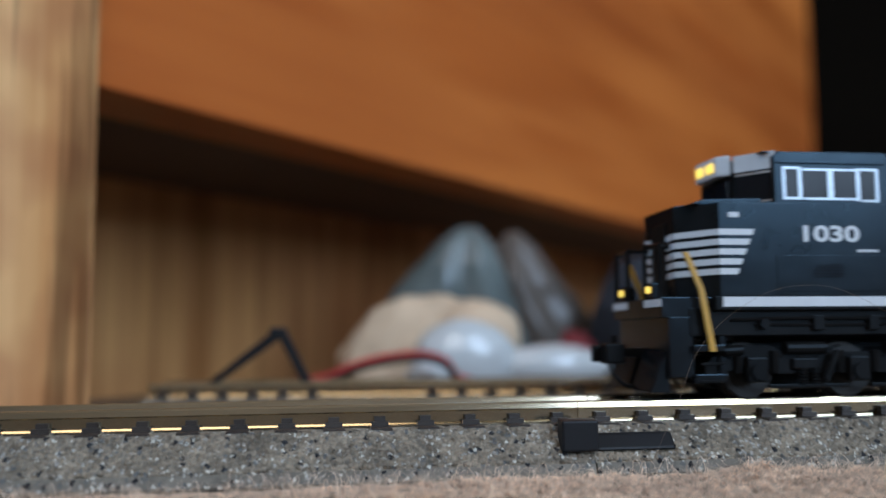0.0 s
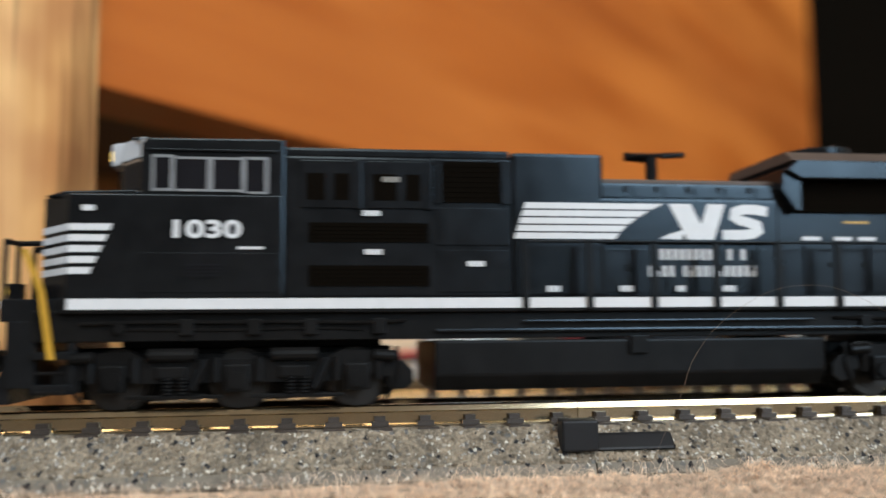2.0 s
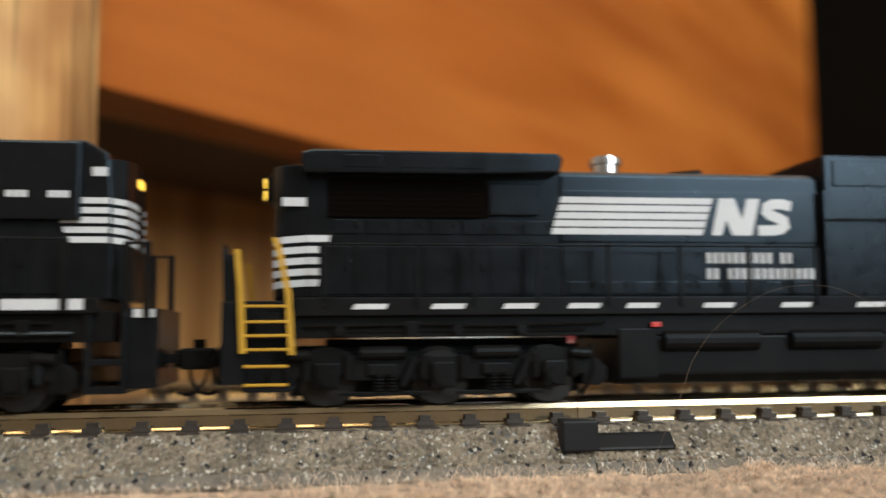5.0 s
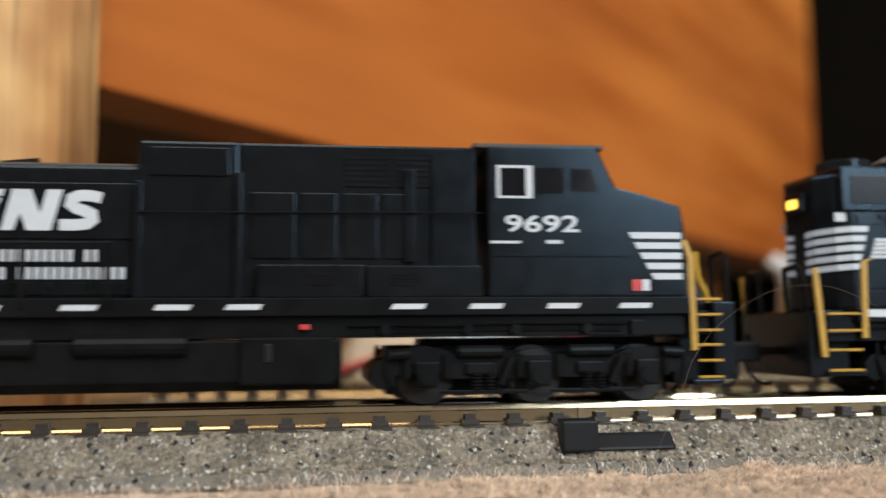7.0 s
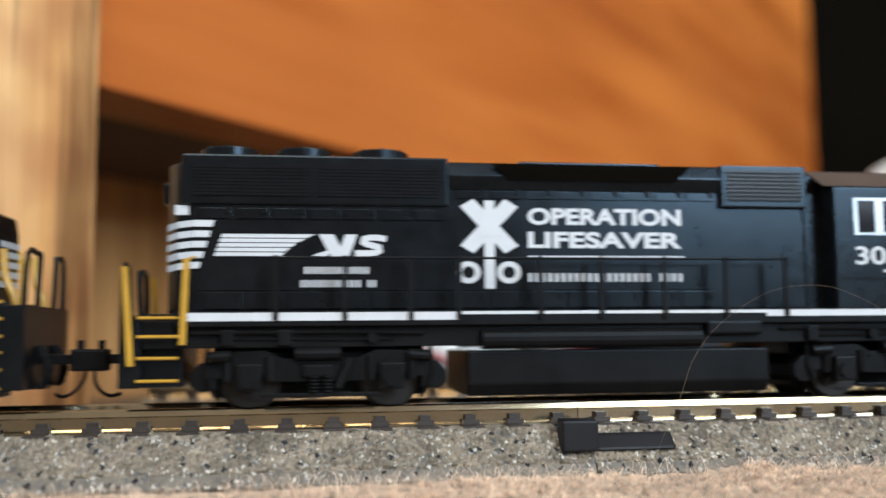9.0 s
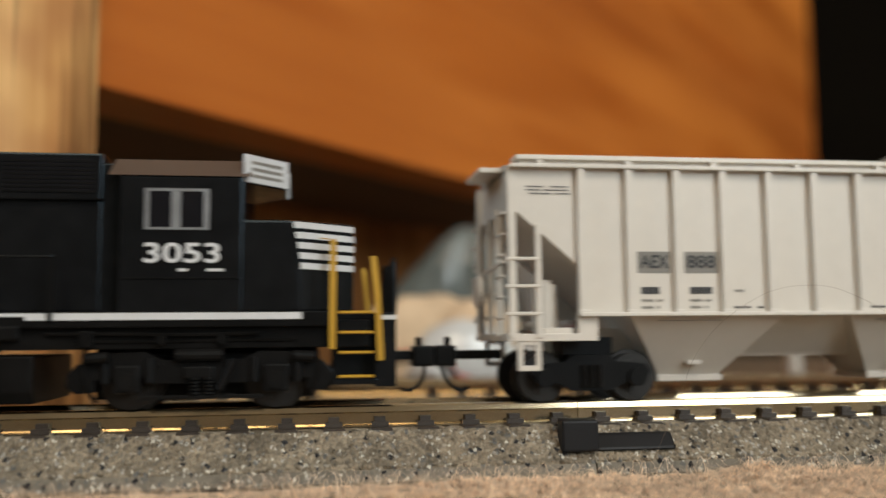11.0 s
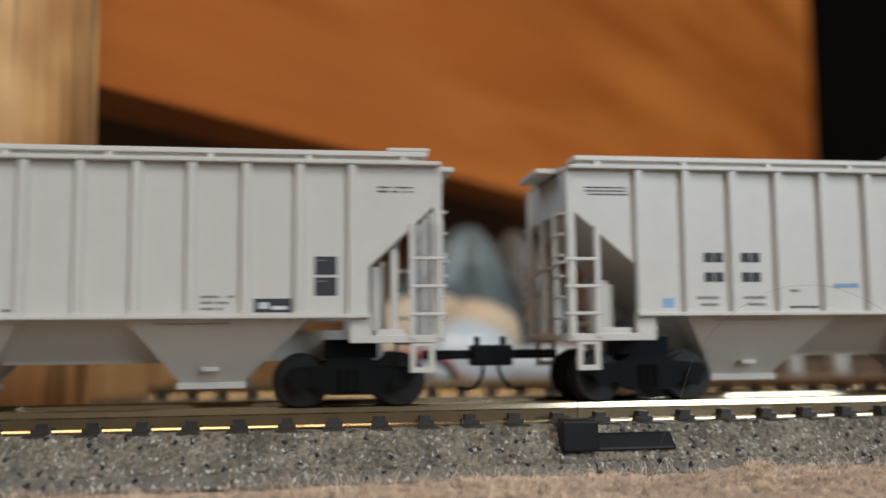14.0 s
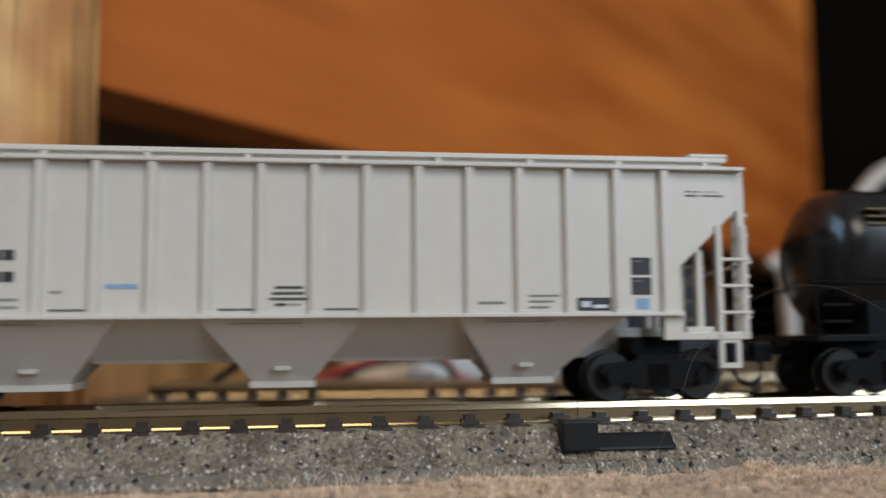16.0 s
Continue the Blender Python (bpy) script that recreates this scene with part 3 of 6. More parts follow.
        for k in range(int((b - a) / 2.2)):
            rod(bm, (a + 1.4 + k * 2.2, s * 7.9, 4.9), (a + 1.4 + k * 2.2, s * 8.2, 4.9), 0.2, 6)
        tagged(part("bolt_heads", bm, mat, tr), kind="stuff")
    axles(tr, xs, 3.1, LOCO_WHEEL)
    return tr


def hung_pipes(t, x0, x1, z, y, seed):
    """Pipes with clamps, elbows and small valves hung below a walkway."""
    rnd = random.Random(seed)
    for s in (-1, 1):
        for k in range(2):
            bm = B()
            zk = z - 0.75 * k
            pts, x = [], x0 + 3 * k
            while x < x1 - 2 * k:
                pts.append((x, s * (y - 0.35 * k), zk + rnd.uniform(-0.12, 0.12)))
                x += rnd.uniform(5, 9)
            path(bm, pts, 0.2, 6)
            part("hung_pipe", bm, UNDER, t)
        x = x0 + 4
        while x < x1 - 4:
            bm = B()
            if rnd.random() < 0.5:
                box(bm, x - 0.7, x + 0.7, *sorted((s * (y - 0.5), s * (y + 0.25))), z - 1.4, z + 0.35, 0.12)
            else:
                rod(bm, (x, s * (y - 0.6), z - 0.6), (x, s * (y + 0.3), z - 0.6), 0.62, 10)
            part("pipe_clamp", bm, UNDER, t)
            x += rnd.uniform(5, 10)


def coupler(t, x, way, pin=True, reach=0.0):
    """A knuckle coupler that sticks out towards way (-1 or 1) from x."""
    bm = B()
    box(bm, *sorted((x - way, x + way * (3.6 + reach))), -0.7, 0.7, 4.9, 6.0, 0.15)
    x += way * reach
    box(bm, *sorted((x + way * 3.0, x + way * 5.6)), -1.5, 1.2, 4.1, 6.6, 0.3)
    box(bm, *sorted((x + way * 5.0, x + way * 6.6)), 0.3, 1.6, 4.3, 6.4, 0.3)
    rod(bm, (x + way * 3.9, 0, 6.4), (x + way * 3.9, 0, 7.6), 0.4)
    c = part("coupler", bm, UNDER, t, "black knuckle coupler")
    if pin:
        bm = B()
        pts = [(x + way * 4.6, 0, 4.2)]
        pts += [(x + way * (4.6 - 1.9 * (1 - math.cos(k * 0.45))), -1.2 * math.sin(k * 0.5), 4.2 - 2.9 * math.sin(k * 0.4)) for k in range(1, 6)]
        path(bm, pts, 0.22, 6)
        part("trip_pin", bm, UNDER, c)
    return c


def louvres(name, t, mat, x0, x1, z0, z1, y, n, upright=False, back=GLASS):
    """A recessed grille: a backing coloured dark for shade, and a row of slats."""
    g = pb(name, t, back, *both(x0, x1, y - 0.4, y + 0.03, z0, z1), bev=0)
    bm = B()
    for i in range(n):
        for s in (-1, 1):
            ya, yb = sorted((s * (y - 0.1), s * (y + 0.09)))
            if upright:
                w = (x1 - x0) / n
                box(bm, x0 + i * w, x0 + (i + 0.45) * w, ya, yb, z0, z1)
            else:
                h = (z1 - z0) / n
                box(bm, x0, x1, ya, yb, z0 + i * h, z0 + (i + 0.5) * h)
    part("slats", bm, mat, g)
    return g


def panel_lines(t, mat, xs, z0, z1, y, w=0.12, name="door_seam"):
    bm = B()
    for x in xs:
        for s in (-1, 1):
            ya, yb = sorted((s * (y - 0.02), s * (y + 0.14)))
            box(bm, x - w, x + w, ya, yb, z0, z1)
    return part(name, bm, mat, t)


def hood_doors(t, x0, x1, n, z0, z1, y, mat=None):
    """A row of raised hood doors with latches."""
    w = (x1 - x0) / n
    for i in range(n):
        a = x0 + i * w
        d = pb("hood_door", t, mat or BLACK, *both(a + 0.25, a + w - 0.25, y - 0.05, y + 0.2, z0, z1), bev=0.06)
        pb("latch", d, UNDER, *both(a + w - 0.9, a + w - 0.5, y + 0.15, y + 0.4, (z0 + z1) / 2, (z0 + z1) / 2 + 0.7), bev=0)


def handrail(t, posts, z0, z1, y, mat, r=0.2, rail_r=0.14):
    for x in posts:
        for s in (-1, 1):
            bm = B()
            box(bm, x - r, x + r, s * y - 0.2, s * y + 0.2, z0, z1)
            bmesh.ops.create_uvsphere(bm, u_segments=8, v_segments=6, radius=0.3 * MM, matrix=Matrix.Translation(Vector((x, s * y, z1)) * MM))
            part("rail_post", bm, mat, t)
    for s in (-1, 1):
        bm = B()
        rod(bm, (posts[0], s * y, z1), (posts[-1], s * y, z1), rail_r)
        part("handrail", bm, mat, t)


def fan(t, xc, z, r=3.6, h=1.0):
    bm = B()
    rod(bm, (xc, 0, z - 0.4), (xc, 0, z + h), r, 28)
    f = part("roof_fan", bm, BLACK, t, "round roof fan with a bright rim")
    bm = B()
    rod(bm, (xc, 0, z + h - 0.05), (xc, 0, z + h + 0.2), r - 0.3, 28)
    rod(bm, (xc, 0, z + h + 0.1), (xc, 0, z + h + 0.4), 0.9, 14)
    for k in range(8):
        a = k * math.pi / 4
        rod(bm, (xc, 0, z + h + 0.22), (xc + math.cos(a) * (r - 0.3), math.sin(a) * (r - 0.3), z + h + 0.22), 0.14, 5)
    part("fan_grille", bm, WHEEL, f)


def ladder(t, x0, x1, zs, ends, mat, y, name="step_ladder", rung_mat=None):
    """Rungs between x0 and x1 at the heights zs; ends: the stiles' points (x, z)."""
    for s in (-1, 1):
        l = None
        for pts in ends:
            bm = B()
            for (xa, za), (xb, zb) in zip(pts, pts[1:]):
                prism(bm, [(xa - 0.33, za), (xa + 0.33, za), (xb + 0.33, zb), (xb - 0.33, zb)], s * y - 0.18, s * y + 0.18)
            if l is None:
                l = part(name, bm, mat, t)
            else:
                part("grab_rail", bm, mat, l)
        for z in zs:
            part("rung", rod(B(), (x0, s * y, z), (x1, s * y, z), 0.17, 6), rung_mat or mat, l)


def end_stripes(t, xs, z0, z1, y, n, front):
    """White stripes on a nose: side bars that grow longer upwards, and their turn round the front along the points front (x, y)."""
    p = (z1 - z0) / (n - 0.38)
    centre = Vector((xs[2], 0))
    for i in range(n):
        a, b = z0 + i * p, z0 + i * p + p * 0.62
        fa, fb = (a - z0) / (z1 - z0), (b - z0) / (z1 - z0)
        ea, eb = xs[1] + (xs[2] - xs[1]) * fa, xs[1] + (xs[2] - xs[1]) * fb
        for s in (-1, 1):
            bm = B()
            prism(bm, [(xs[0], a), (ea, a), (eb, b), (xs[0], b)], *sorted((s * (y - 0.01), s * (y + 0.06))))
            drop = 0.0
            for (xa, ya), (xb, yb) in zip(front, front[1:]):
                nv = Vector((yb - ya, xa - xb)).normalized() * 0.07
                if nv.dot(Vector(((xa + xb) / 2, (ya + yb) / 2)) - centre) < 0:
                    nv = -nv
                d2 = drop + 0.12
                vs = [(xa + nv.x, s * (ya + nv.y), a - drop), (xb + nv.x, s * (yb + nv.y), a - d2), (xb + nv.x, s * (yb + nv.y), b - d2), (xa + nv.x, s * (ya + nv.y), b - drop)]
                bm.faces.new([bm.verts.new(Vector(v) * MM) for v in vs])
                drop = d2
            part("nose_stripe", bm, WHITE, t, "white nose stripe")


def ribbon(line, w):
    """Outline of a band of width w along a bent line of points."""
    left, right = [], []
    for i, p in enumerate(line):
        d = Vector(line[min(i + 1, len(line) - 1)]) - Vector(line[max(i - 1, 0)])
        n = Vector((-d.y, d.x)).normalized() * w / 2
        left.append((p[0] + n.x, p[1] + n.y))
        right.append((p[0] - n.x, p[1] - n.y))
    return left + right[::-1]


def speed_emblem(t, x0, x1, z0, z1, y, plain=False):
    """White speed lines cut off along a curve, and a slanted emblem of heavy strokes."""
    h, w = z1 - z0, x1 - x0

    def at(u, v):
        return x0 + u * w, z0 + v * h
    shapes = []
    for i in range(5):
        a, b = i * 0.207, i * 0.207 + 0.165
        ends = []
        for v in (a, b):
            ends.append(0.615 + 0.05 * v if plain else 0.385 + 0.09 * v + 0.105 * v * v)
        shapes.append([at(0.045 * a, a), at(ends[0], a), at(ends[1], b), at(0.045 * b, b)])
    plates("speed_line", t, WHITE, shapes, y, label="white speed line")

    def X(u):
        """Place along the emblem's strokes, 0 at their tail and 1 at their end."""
        return (0.655 + 0.345 * u) if plain else (0.558 + 0.442 * u)
    block = []
    if plain:
        block.append([at(X(0.0), 0), at(X(0.12), 0), at(X(0.21), 0.62), at(X(0.10), 1)])
    else:
        block.append([at(X(0.0), 0.02), at(X(0.2), 0), at(X(0.24), 0.3), at(X(0.17), 0.22), at(X(0.08), 0.14)])
    block.append([at(X(0.09), 1), at(X(0.29), 1), at(X(0.44), 0), at(X(0.25), 0)])
    block.append([at(X(0.33), 0), at(X(0.49), 0), at(X(0.60), 1), at(X(0.44), 1)])
    curve = [(0.985, 0.80), (0.88, 0.86), (0.76, 0.86), (0.68, 0.78), (0.67, 0.66), (0.73, 0.55), (0.82, 0.49), (0.90, 0.40), (0.91, 0.28), (0.85, 0.17), (0.74, 0.14), (0.57, 0.14)]
    block.append(ribbon([at(X(u), v) for u, v in curve], h * 0.275))
    plates("emblem_block", t, WHITE, block, y, label="white emblem stroke")


# ---- leading locomotive ----
def wide_cab_locomotive():
    t = vehicle("locomotive", 41, "black model diesel locomotive with white stripes and wide cab", "model locomotive")
    pb("underframe", t, UNDER, (3, 136, -8.6, 8.6, 7.4, 10.7), (5.8, 134.5, -9.55, 9.55, 10.4, 12.05), label="black underframe and walkway", one=True)
    pb("sill_band", t, WHITE, *both(6.7, 133.1, 9.5, 9.64, 10.8, 11.95), label="white reflective sill band", bev=0)
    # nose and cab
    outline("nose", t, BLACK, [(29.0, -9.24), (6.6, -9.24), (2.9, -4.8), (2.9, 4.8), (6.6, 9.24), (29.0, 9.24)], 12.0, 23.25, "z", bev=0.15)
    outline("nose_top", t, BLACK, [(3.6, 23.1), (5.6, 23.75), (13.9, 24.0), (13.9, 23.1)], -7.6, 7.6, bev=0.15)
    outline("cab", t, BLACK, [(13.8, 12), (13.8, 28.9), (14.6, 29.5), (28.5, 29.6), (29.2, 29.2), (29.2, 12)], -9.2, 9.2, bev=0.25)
    pb("cab_roof", t, ROOFBROWN, (14.4, 28.6, -7.6, 7.6, 29.45, 29.75), label="dull brown weathered cab roof")
    front = [(14.2, -9.1), (11.0, -4.6), (10.6, 0.0), (11.0, 4.6), (14.2, 9.1)]
    outline("cab_front", t, BLACK, front, 23.2, 29.2, "z", bev=0.2)
    for s in (-1, 1):
        for name, mat, lab, z0, z1, a, b in (("windshield", GLASS, "dark windshield pane", 23.9, 26.7, 0.12, 0.9), ("number_board", WHITE, "white number board", 27.5, 29.6, 0.0, 0.98), ("windshield_trim", SILVER, "bright windshield trim", 27.0, 27.3, 0.02, 0.95), ("windshield_trim", SILVER, "bright windshield trim", 23.5, 23.75, 0.02, 0.95)):
            bm = B()
            p, q_ = Vector((14.2 - 0.06, s * 9.16)), Vector((11.0 - 0.06, s * 4.66))
            u, v = p.lerp(q_, a), p.lerp(q_, b)
            vs = [bm.verts.new(Vector((c.x, c.y, z)) * MM) for c, z in ((u, z0), (v, z0), (v, z1), (u, z1))]
            bm.faces.new(vs)
            vs = [bm.verts.new(Vector((c.x + 0.1, c.y - s * 0.08, z)) * MM) for c, z in ((u, z0), (v, z0), (v, z1), (u, z1))]
            bm.faces.new(vs[::-1])
            part(name, bm, mat, t, lab)
        pb("headlight", t, LAMP, (9.3, 9.55, *sorted((s * 0.5, s * 2.5)), 28.0, 29.2), label="lit warm headlight")
        pb("windshield", t, GLASS, (10.55, 10.8, *sorted((s * 0.4, s * 3.8)), 24.0, 26.7), label="dark windshield pane", bev=0)
    # white here also paints in the sky reflected by the frames
    outline("headlight_brow", t, WHITE, [(10.9, -4.4), (9.5, -3.0), (9.5, 3.0), (10.9, 4.4)], 27.3, 29.9, "z", "brow over the windshield, whitened for number board and reflected sky", bev=0.25)
    pb("roof_lip", t, BLACK, (12.8, 29.3, -8.6, 8.6, 29.35, 29.6), label="thin dark roof edge")
    pb("drip_rail", t, BLACK, *both(14.4, 28.2, 9.15, 9.5, 28.0, 28.25), bev=0.05)
    win = frame_plates("window_frame", t, TRIM, [rect(14.95, 15.3, 23.6, 27.6), rect(16.95, 17.4, 23.6, 27.6), rect(15.2, 16.9, 27.3, 27.6), rect(15.2, 16.9, 23.6, 23.9),
                                            rect(17.6, 24.6, 27.15, 27.4), rect(17.6, 24.6, 23.6, 23.85), rect(20.8, 21.5, 23.8, 27.2),
                                            rect(24.5, 25.0, 23.5, 27.5), rect(27.0, 27.45, 23.4, 27.5), rect(25.2, 27.0, 27.2, 27.5), rect(25.2, 27.0, 23.4, 23.65)], 9.22, 0.12, "silver-white cab window frames")
    plates("pane", win, GLASS, [rect(15.3, 16.95, 23.9, 27.3), rect(17.5, 20.8, 23.85, 27.15), rect(21.5, 24.5, 23.85, 27.15), rect(25.0, 27.0, 23.65, 27.2)], 9.21, 0.04, "dark tinted pane")
    letters("1030", 17.35, 24.6, 18.5, 20.5, 9.24, WHITE, t, 0.03)
    bars("builder_plate", t, WHITE, 24.2, 27.0, 17.3, 17.6, 9.27, 6, 1, gap=0.1)
    end_stripes(t, (6.6, 8.8, 11.1), 14.6, 20.0, 9.26, 5, [(6.6, 9.26), (2.9, 4.8), (2.9, 2.4)])
    pb("nose_door", t, UNDER, (2.75, 3.0, -2.4, 2.4, 12.4, 21.5))
    pb("cab_panel", t, BLACK, *both(13.8, 28.4, 9.15, 9.32, 12.6, 16.9), bev=0.05)
    louvres("cab_vent", t, BLACK, 18.6, 22.4, 14.2, 15.7, 9.32, 4)
    pb("nose_light", t, WHITE, *both(7.9, 9.2, 9.2, 9.34, 21.4, 22.0), bev=0)
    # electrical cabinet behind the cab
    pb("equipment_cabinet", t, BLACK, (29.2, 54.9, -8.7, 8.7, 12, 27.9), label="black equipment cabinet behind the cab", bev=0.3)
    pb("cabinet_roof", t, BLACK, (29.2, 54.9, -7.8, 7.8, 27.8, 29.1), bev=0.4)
    for a, b in ((30.8, 37.2), (38.2, 45.2)):
        pb("cabinet_door", t, BLACK, *both(a, b, 8.65, 8.9, 22.0, 27.4), bev=0.1)
        # flat near-black plates carry the shade of the door recesses
        pb("door_window", t, DARKFILL, *both(a + 0.7, b - 3.6, 8.86, 8.93, 22.9, 25.9), *both(b - 2.6, b - 0.9, 8.86, 8.93, 22.9, 25.9), bev=0)
        pb("door_pillar", t, BLACK, *both(b - 0.4, b + 0.5, 8.7, 9.05, 21.9, 27.5), bev=0.08)
    louvres("side_grille", t, DARKFILL, 31.8, 45.2, 18.2, 20.4, 8.75, 5, back=DARKFILL)
    louvres("side_grille", t, DARKFILL, 31.8, 45.3, 13.3, 15.6, 8.75, 5, back=DARKFILL)
    louvres("intake", t, DARKFILL, 46.6, 53.6, 22.8, 27.5, 8.75, 8, back=DARKFILL)
    pb("intake_frame", t, BLACK, *both(53.6, 54.8, 8.7, 9.0, 22.6, 27.6), *both(46.0, 46.7, 8.7, 9.0, 22.6, 27.6), bev=0.05)
    pb("lower_door", t, BLACK, *both(46.2, 54.6, 8.6, 8.85, 12.6, 17.4), *both(46.2, 54.6, 8.6, 8.85, 17.9, 22.2), bev=0.08)
    for x, z in ((37.8, 21.15), (38.0, 16.8), (49.6, 15.5), (40.0, 25.0)):
        bars("warning_label", t, INKGREY if z > 24 else WHITE, x, x + 2.0, z, z + 0.6, 8.95, 5, 1, gap=0.15)
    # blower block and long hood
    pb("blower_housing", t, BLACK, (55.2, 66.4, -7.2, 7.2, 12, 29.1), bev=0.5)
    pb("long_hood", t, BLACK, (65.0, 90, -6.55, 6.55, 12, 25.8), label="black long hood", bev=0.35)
    pb("hood_roof", t, ROOFBROWN, (65.4, 88.6, -5.9, 5.9, 25.7, 26.35), label="brown weathered hood roof", bev=0.2)
    hood_doors(t, 66, 89.5, 6, 12.6, 17.8, 6.55)
    hood_doors(t, 66, 89.5, 6, 24.0, 25.3, 6.55)
    speed_emblem(t, 55.4, 87.1, 18.9, 23.2, 7.22)
    bars("line_of_writing", t, WHITE, 72.4, 84.4, 16.5, 17.8, 6.8, 14, 11, "white block writing", 0.4)
    bars("line_of_writing", t, WHITE, 71.8, 85.7, 14.5, 15.8, 6.8, 16, 12, "white block writing", 0.4)
    pb("logo_panel", t, BLACK, *both(65.2, 88.4, 6.5, 7.2, 18.4, 23.8), bev=0.3)
    bm = B()
    rod(bm, (75.2, 0, 26.2), (75.2, 0, 30.2), 0.75, 10)
    rod(bm, (72.4, 0, 30.5), (79.0, 0, 30.6), 0.3, 8)
    rod(bm, (72.0, 0.9, 30.5), (74.8, 0.9, 30.3), 0.6, 10)
    rod(bm, (76.2, -0.9, 30.3), (79.2, -0.9, 30.5), 0.4, 10)
    part("horn", bm, UNDER, t, "dark roof horn on a post")
    # radiator section
    outline("rear_hood", t, BLACK, [(88.2, 12), (88.2, 22.6), (89.0, 24.6), (123, 24.6), (123, 29.3), (132.2, 29.6), (134.6, 28.2), (135.2, 22.4), (135.2, 12)], -6.6, 6.6, bev=0.2)
    outline("radiator_visor", t, BLACK, [(88.8, 27.3), (90.3, 28.55), (123, 28.65), (123, 26.4), (90.7, 26.2)], -8.9, 8.9, label="flared black radiator visor", bev=0.2)
    outline("radiator_end", t, BLACK, [(88.7, 27.5), (88.5, 25.0), (90.2, 22.4), (91.0, 22.4), (91.0, 27.5)], -8.2, 8.2, bev=0.1)
    pb("radiator_corner", t, BLACK, (122.4, 132.0, -7.6, 7.6, 20.6, 29.3), bev=0.3)
    louvres("radiator_grille", t, DARKFILL, 90.2, 122.2, 22.4, 26.2, 7.2, 8, back=DARKFILL)
    outline("radiator_roof", t, ROOFBROWN, [(-8.8, 28.5), (-7.2, 29.8), (7.2, 29.8), (8.8, 28.5)], 89.6, 122.8, "x", "brown weathered radiator roof")
    for x in (98.2, 111.6):
        fan(t, x, 29.8, 4.3, 1.35)
    hood_doors(t, 91.5, 131, 9, 12.6, 18.6, 6.6)
    pb("yellow_tag", t, YELLOW, *both(97.2, 100.6, 6.6, 6.72, 21.1, 21.35), *both(112.9, 116.3, 6.6, 6.72, 21.1, 21.4), bev=0)
    for x in (91.6, 95.8, 99.0, 105.7):
        pb("warning_label", t, WHITE, *both(x, x + 2.4, 6.75, 6.85, 18.95, 19.4), bev=0)
    for x, z in ((120.2, 19.2), (124.4, 23.0), (128.7, 23.0)):
        bars("warning_label", t, WHITE, x, x + 2.3, z, z + 0.75, 7.66, 3, int(x), gap=0.15)
    for x in (59.2, 68.0, 75.0, 80.8):
        bars("warning_label", t, WHITE, x, x + 1.7, 12.7, 13.4, 7.3, 3, int(x), gap=0.15)
    outline("hood_end", t, BLACK, [(134.7, -6.58), (136.5, -5.4), (137.0, -3.2), (137.0, 3.2), (136.5, 5.4), (134.7, 6.58)], 12.0, 27.6, "z", "bevelled rear end of the hood", bev=0.15)
    end_stripes(t, (134.8, 130.6, 128.9), 18.2, 23.2, 6.62, 5, [(134.8, 6.6), (136.5, 5.4), (137.0, 3.2), (137.05, 1.5)])
    pb("rear_number_board", t, WHITE, *both(133.0, 134.6, 6.4, 6.72, 25.6, 26.6), bev=0)
    pb("rear_light", t, LAMP, (136.95, 137.1, -1.6, 1.6, 25.2, 26.2))
    handrail(t, [56.1, 63.6, 71.3, 78.9, 86.7, 94.3, 101.9, 110.1, 118.1, 124.5, 131.2], 10.6, 18.3, 9.85, UNDER, 0.36)
    handrail(t, [137.2, 139.4], 10.0, 18.0, 8.6, UNDER, 0.36)
    # ends and underside
    pb("front_platform", t, BLACK, (-0.4, 6.8, -8.4, 8.4, 9.6, 12.0), label="black front platform")
    pb("platform_band", t, WHITE, (-0.5, -0.38, -8.3, -3.0, 10.9, 11.8), (-0.5, -0.38, 3.0, 8.3, 10.9, 11.8), label="white band on the platform edge", bev=0)
    pb("ditch_light", t, LAMP, (-0.75, -0.4, -5.3, -4.3, 12.6, 13.4), label="lit ditch light")
    pb("ditch_light", t, LAMP, (-0.75, -0.4, 4.3, 5.3, 12.6, 13.4), label="lit ditch light")
    pb("ditch_housing", t, BLACK, (-0.45, 1.0, -5.8, -3.8, 12.0, 13.8), (-0.45, 1.0, 3.8, 5.8, 12.0, 13.8))
    for s in (-1, 1):
        for pts in ([(-0.2, s * 3.0, 12), (-0.2, s * 3.0, 18.0), (0.4, s * 3.1, 18.4), (3.2, s * 3.4, 18.4)], [(-0.2, s * 7.6, 12), (-0.1, s * 7.6, 17.8), (0.0, s * 7.2, 18.2), (0.0, s * 3.2, 18.3)]):
            bm = B()
            path(bm, pts, 0.3)
            part("front_handrail", bm, UNDER, t)
    pilot("front_pilot", t, (0.4, 3.4, -8.4, 8.4, 2.6, 9.7), (3.2, 7.0, -9.2, -6.0, 1.9, 3.0), (3.2, 7.0, 6.0, 9.2, 1.9, 3.0), (3.2, 7.0, -9.2, -6.0, 5.6, 6.4), (3.2, 7.0, 6.0, 9.2, 5.6, 6.4),
       (6.6, 7.4, -8.4, 8.4, 1.9, 9.7), label="black pilot and step well")
    bm = B()
    for s in (-1, 1):
        prism(bm, [(-1.6, 0.9), (0.6, 0.9), (0.8, 5.6), (0.2, 5.6)], *sorted((s * 0.6, s * 7.6)))
    part("snow_plow", bm, BLACK, t, "dark snow plow blade")
    ladder(t, 3.8, 6.6, (2.2, 4.2), [[(2.3, 17.2), (4.1, 12.8), (5.3, 5.6)]], YELLOW, 9.45, "step_rail", UNDER)
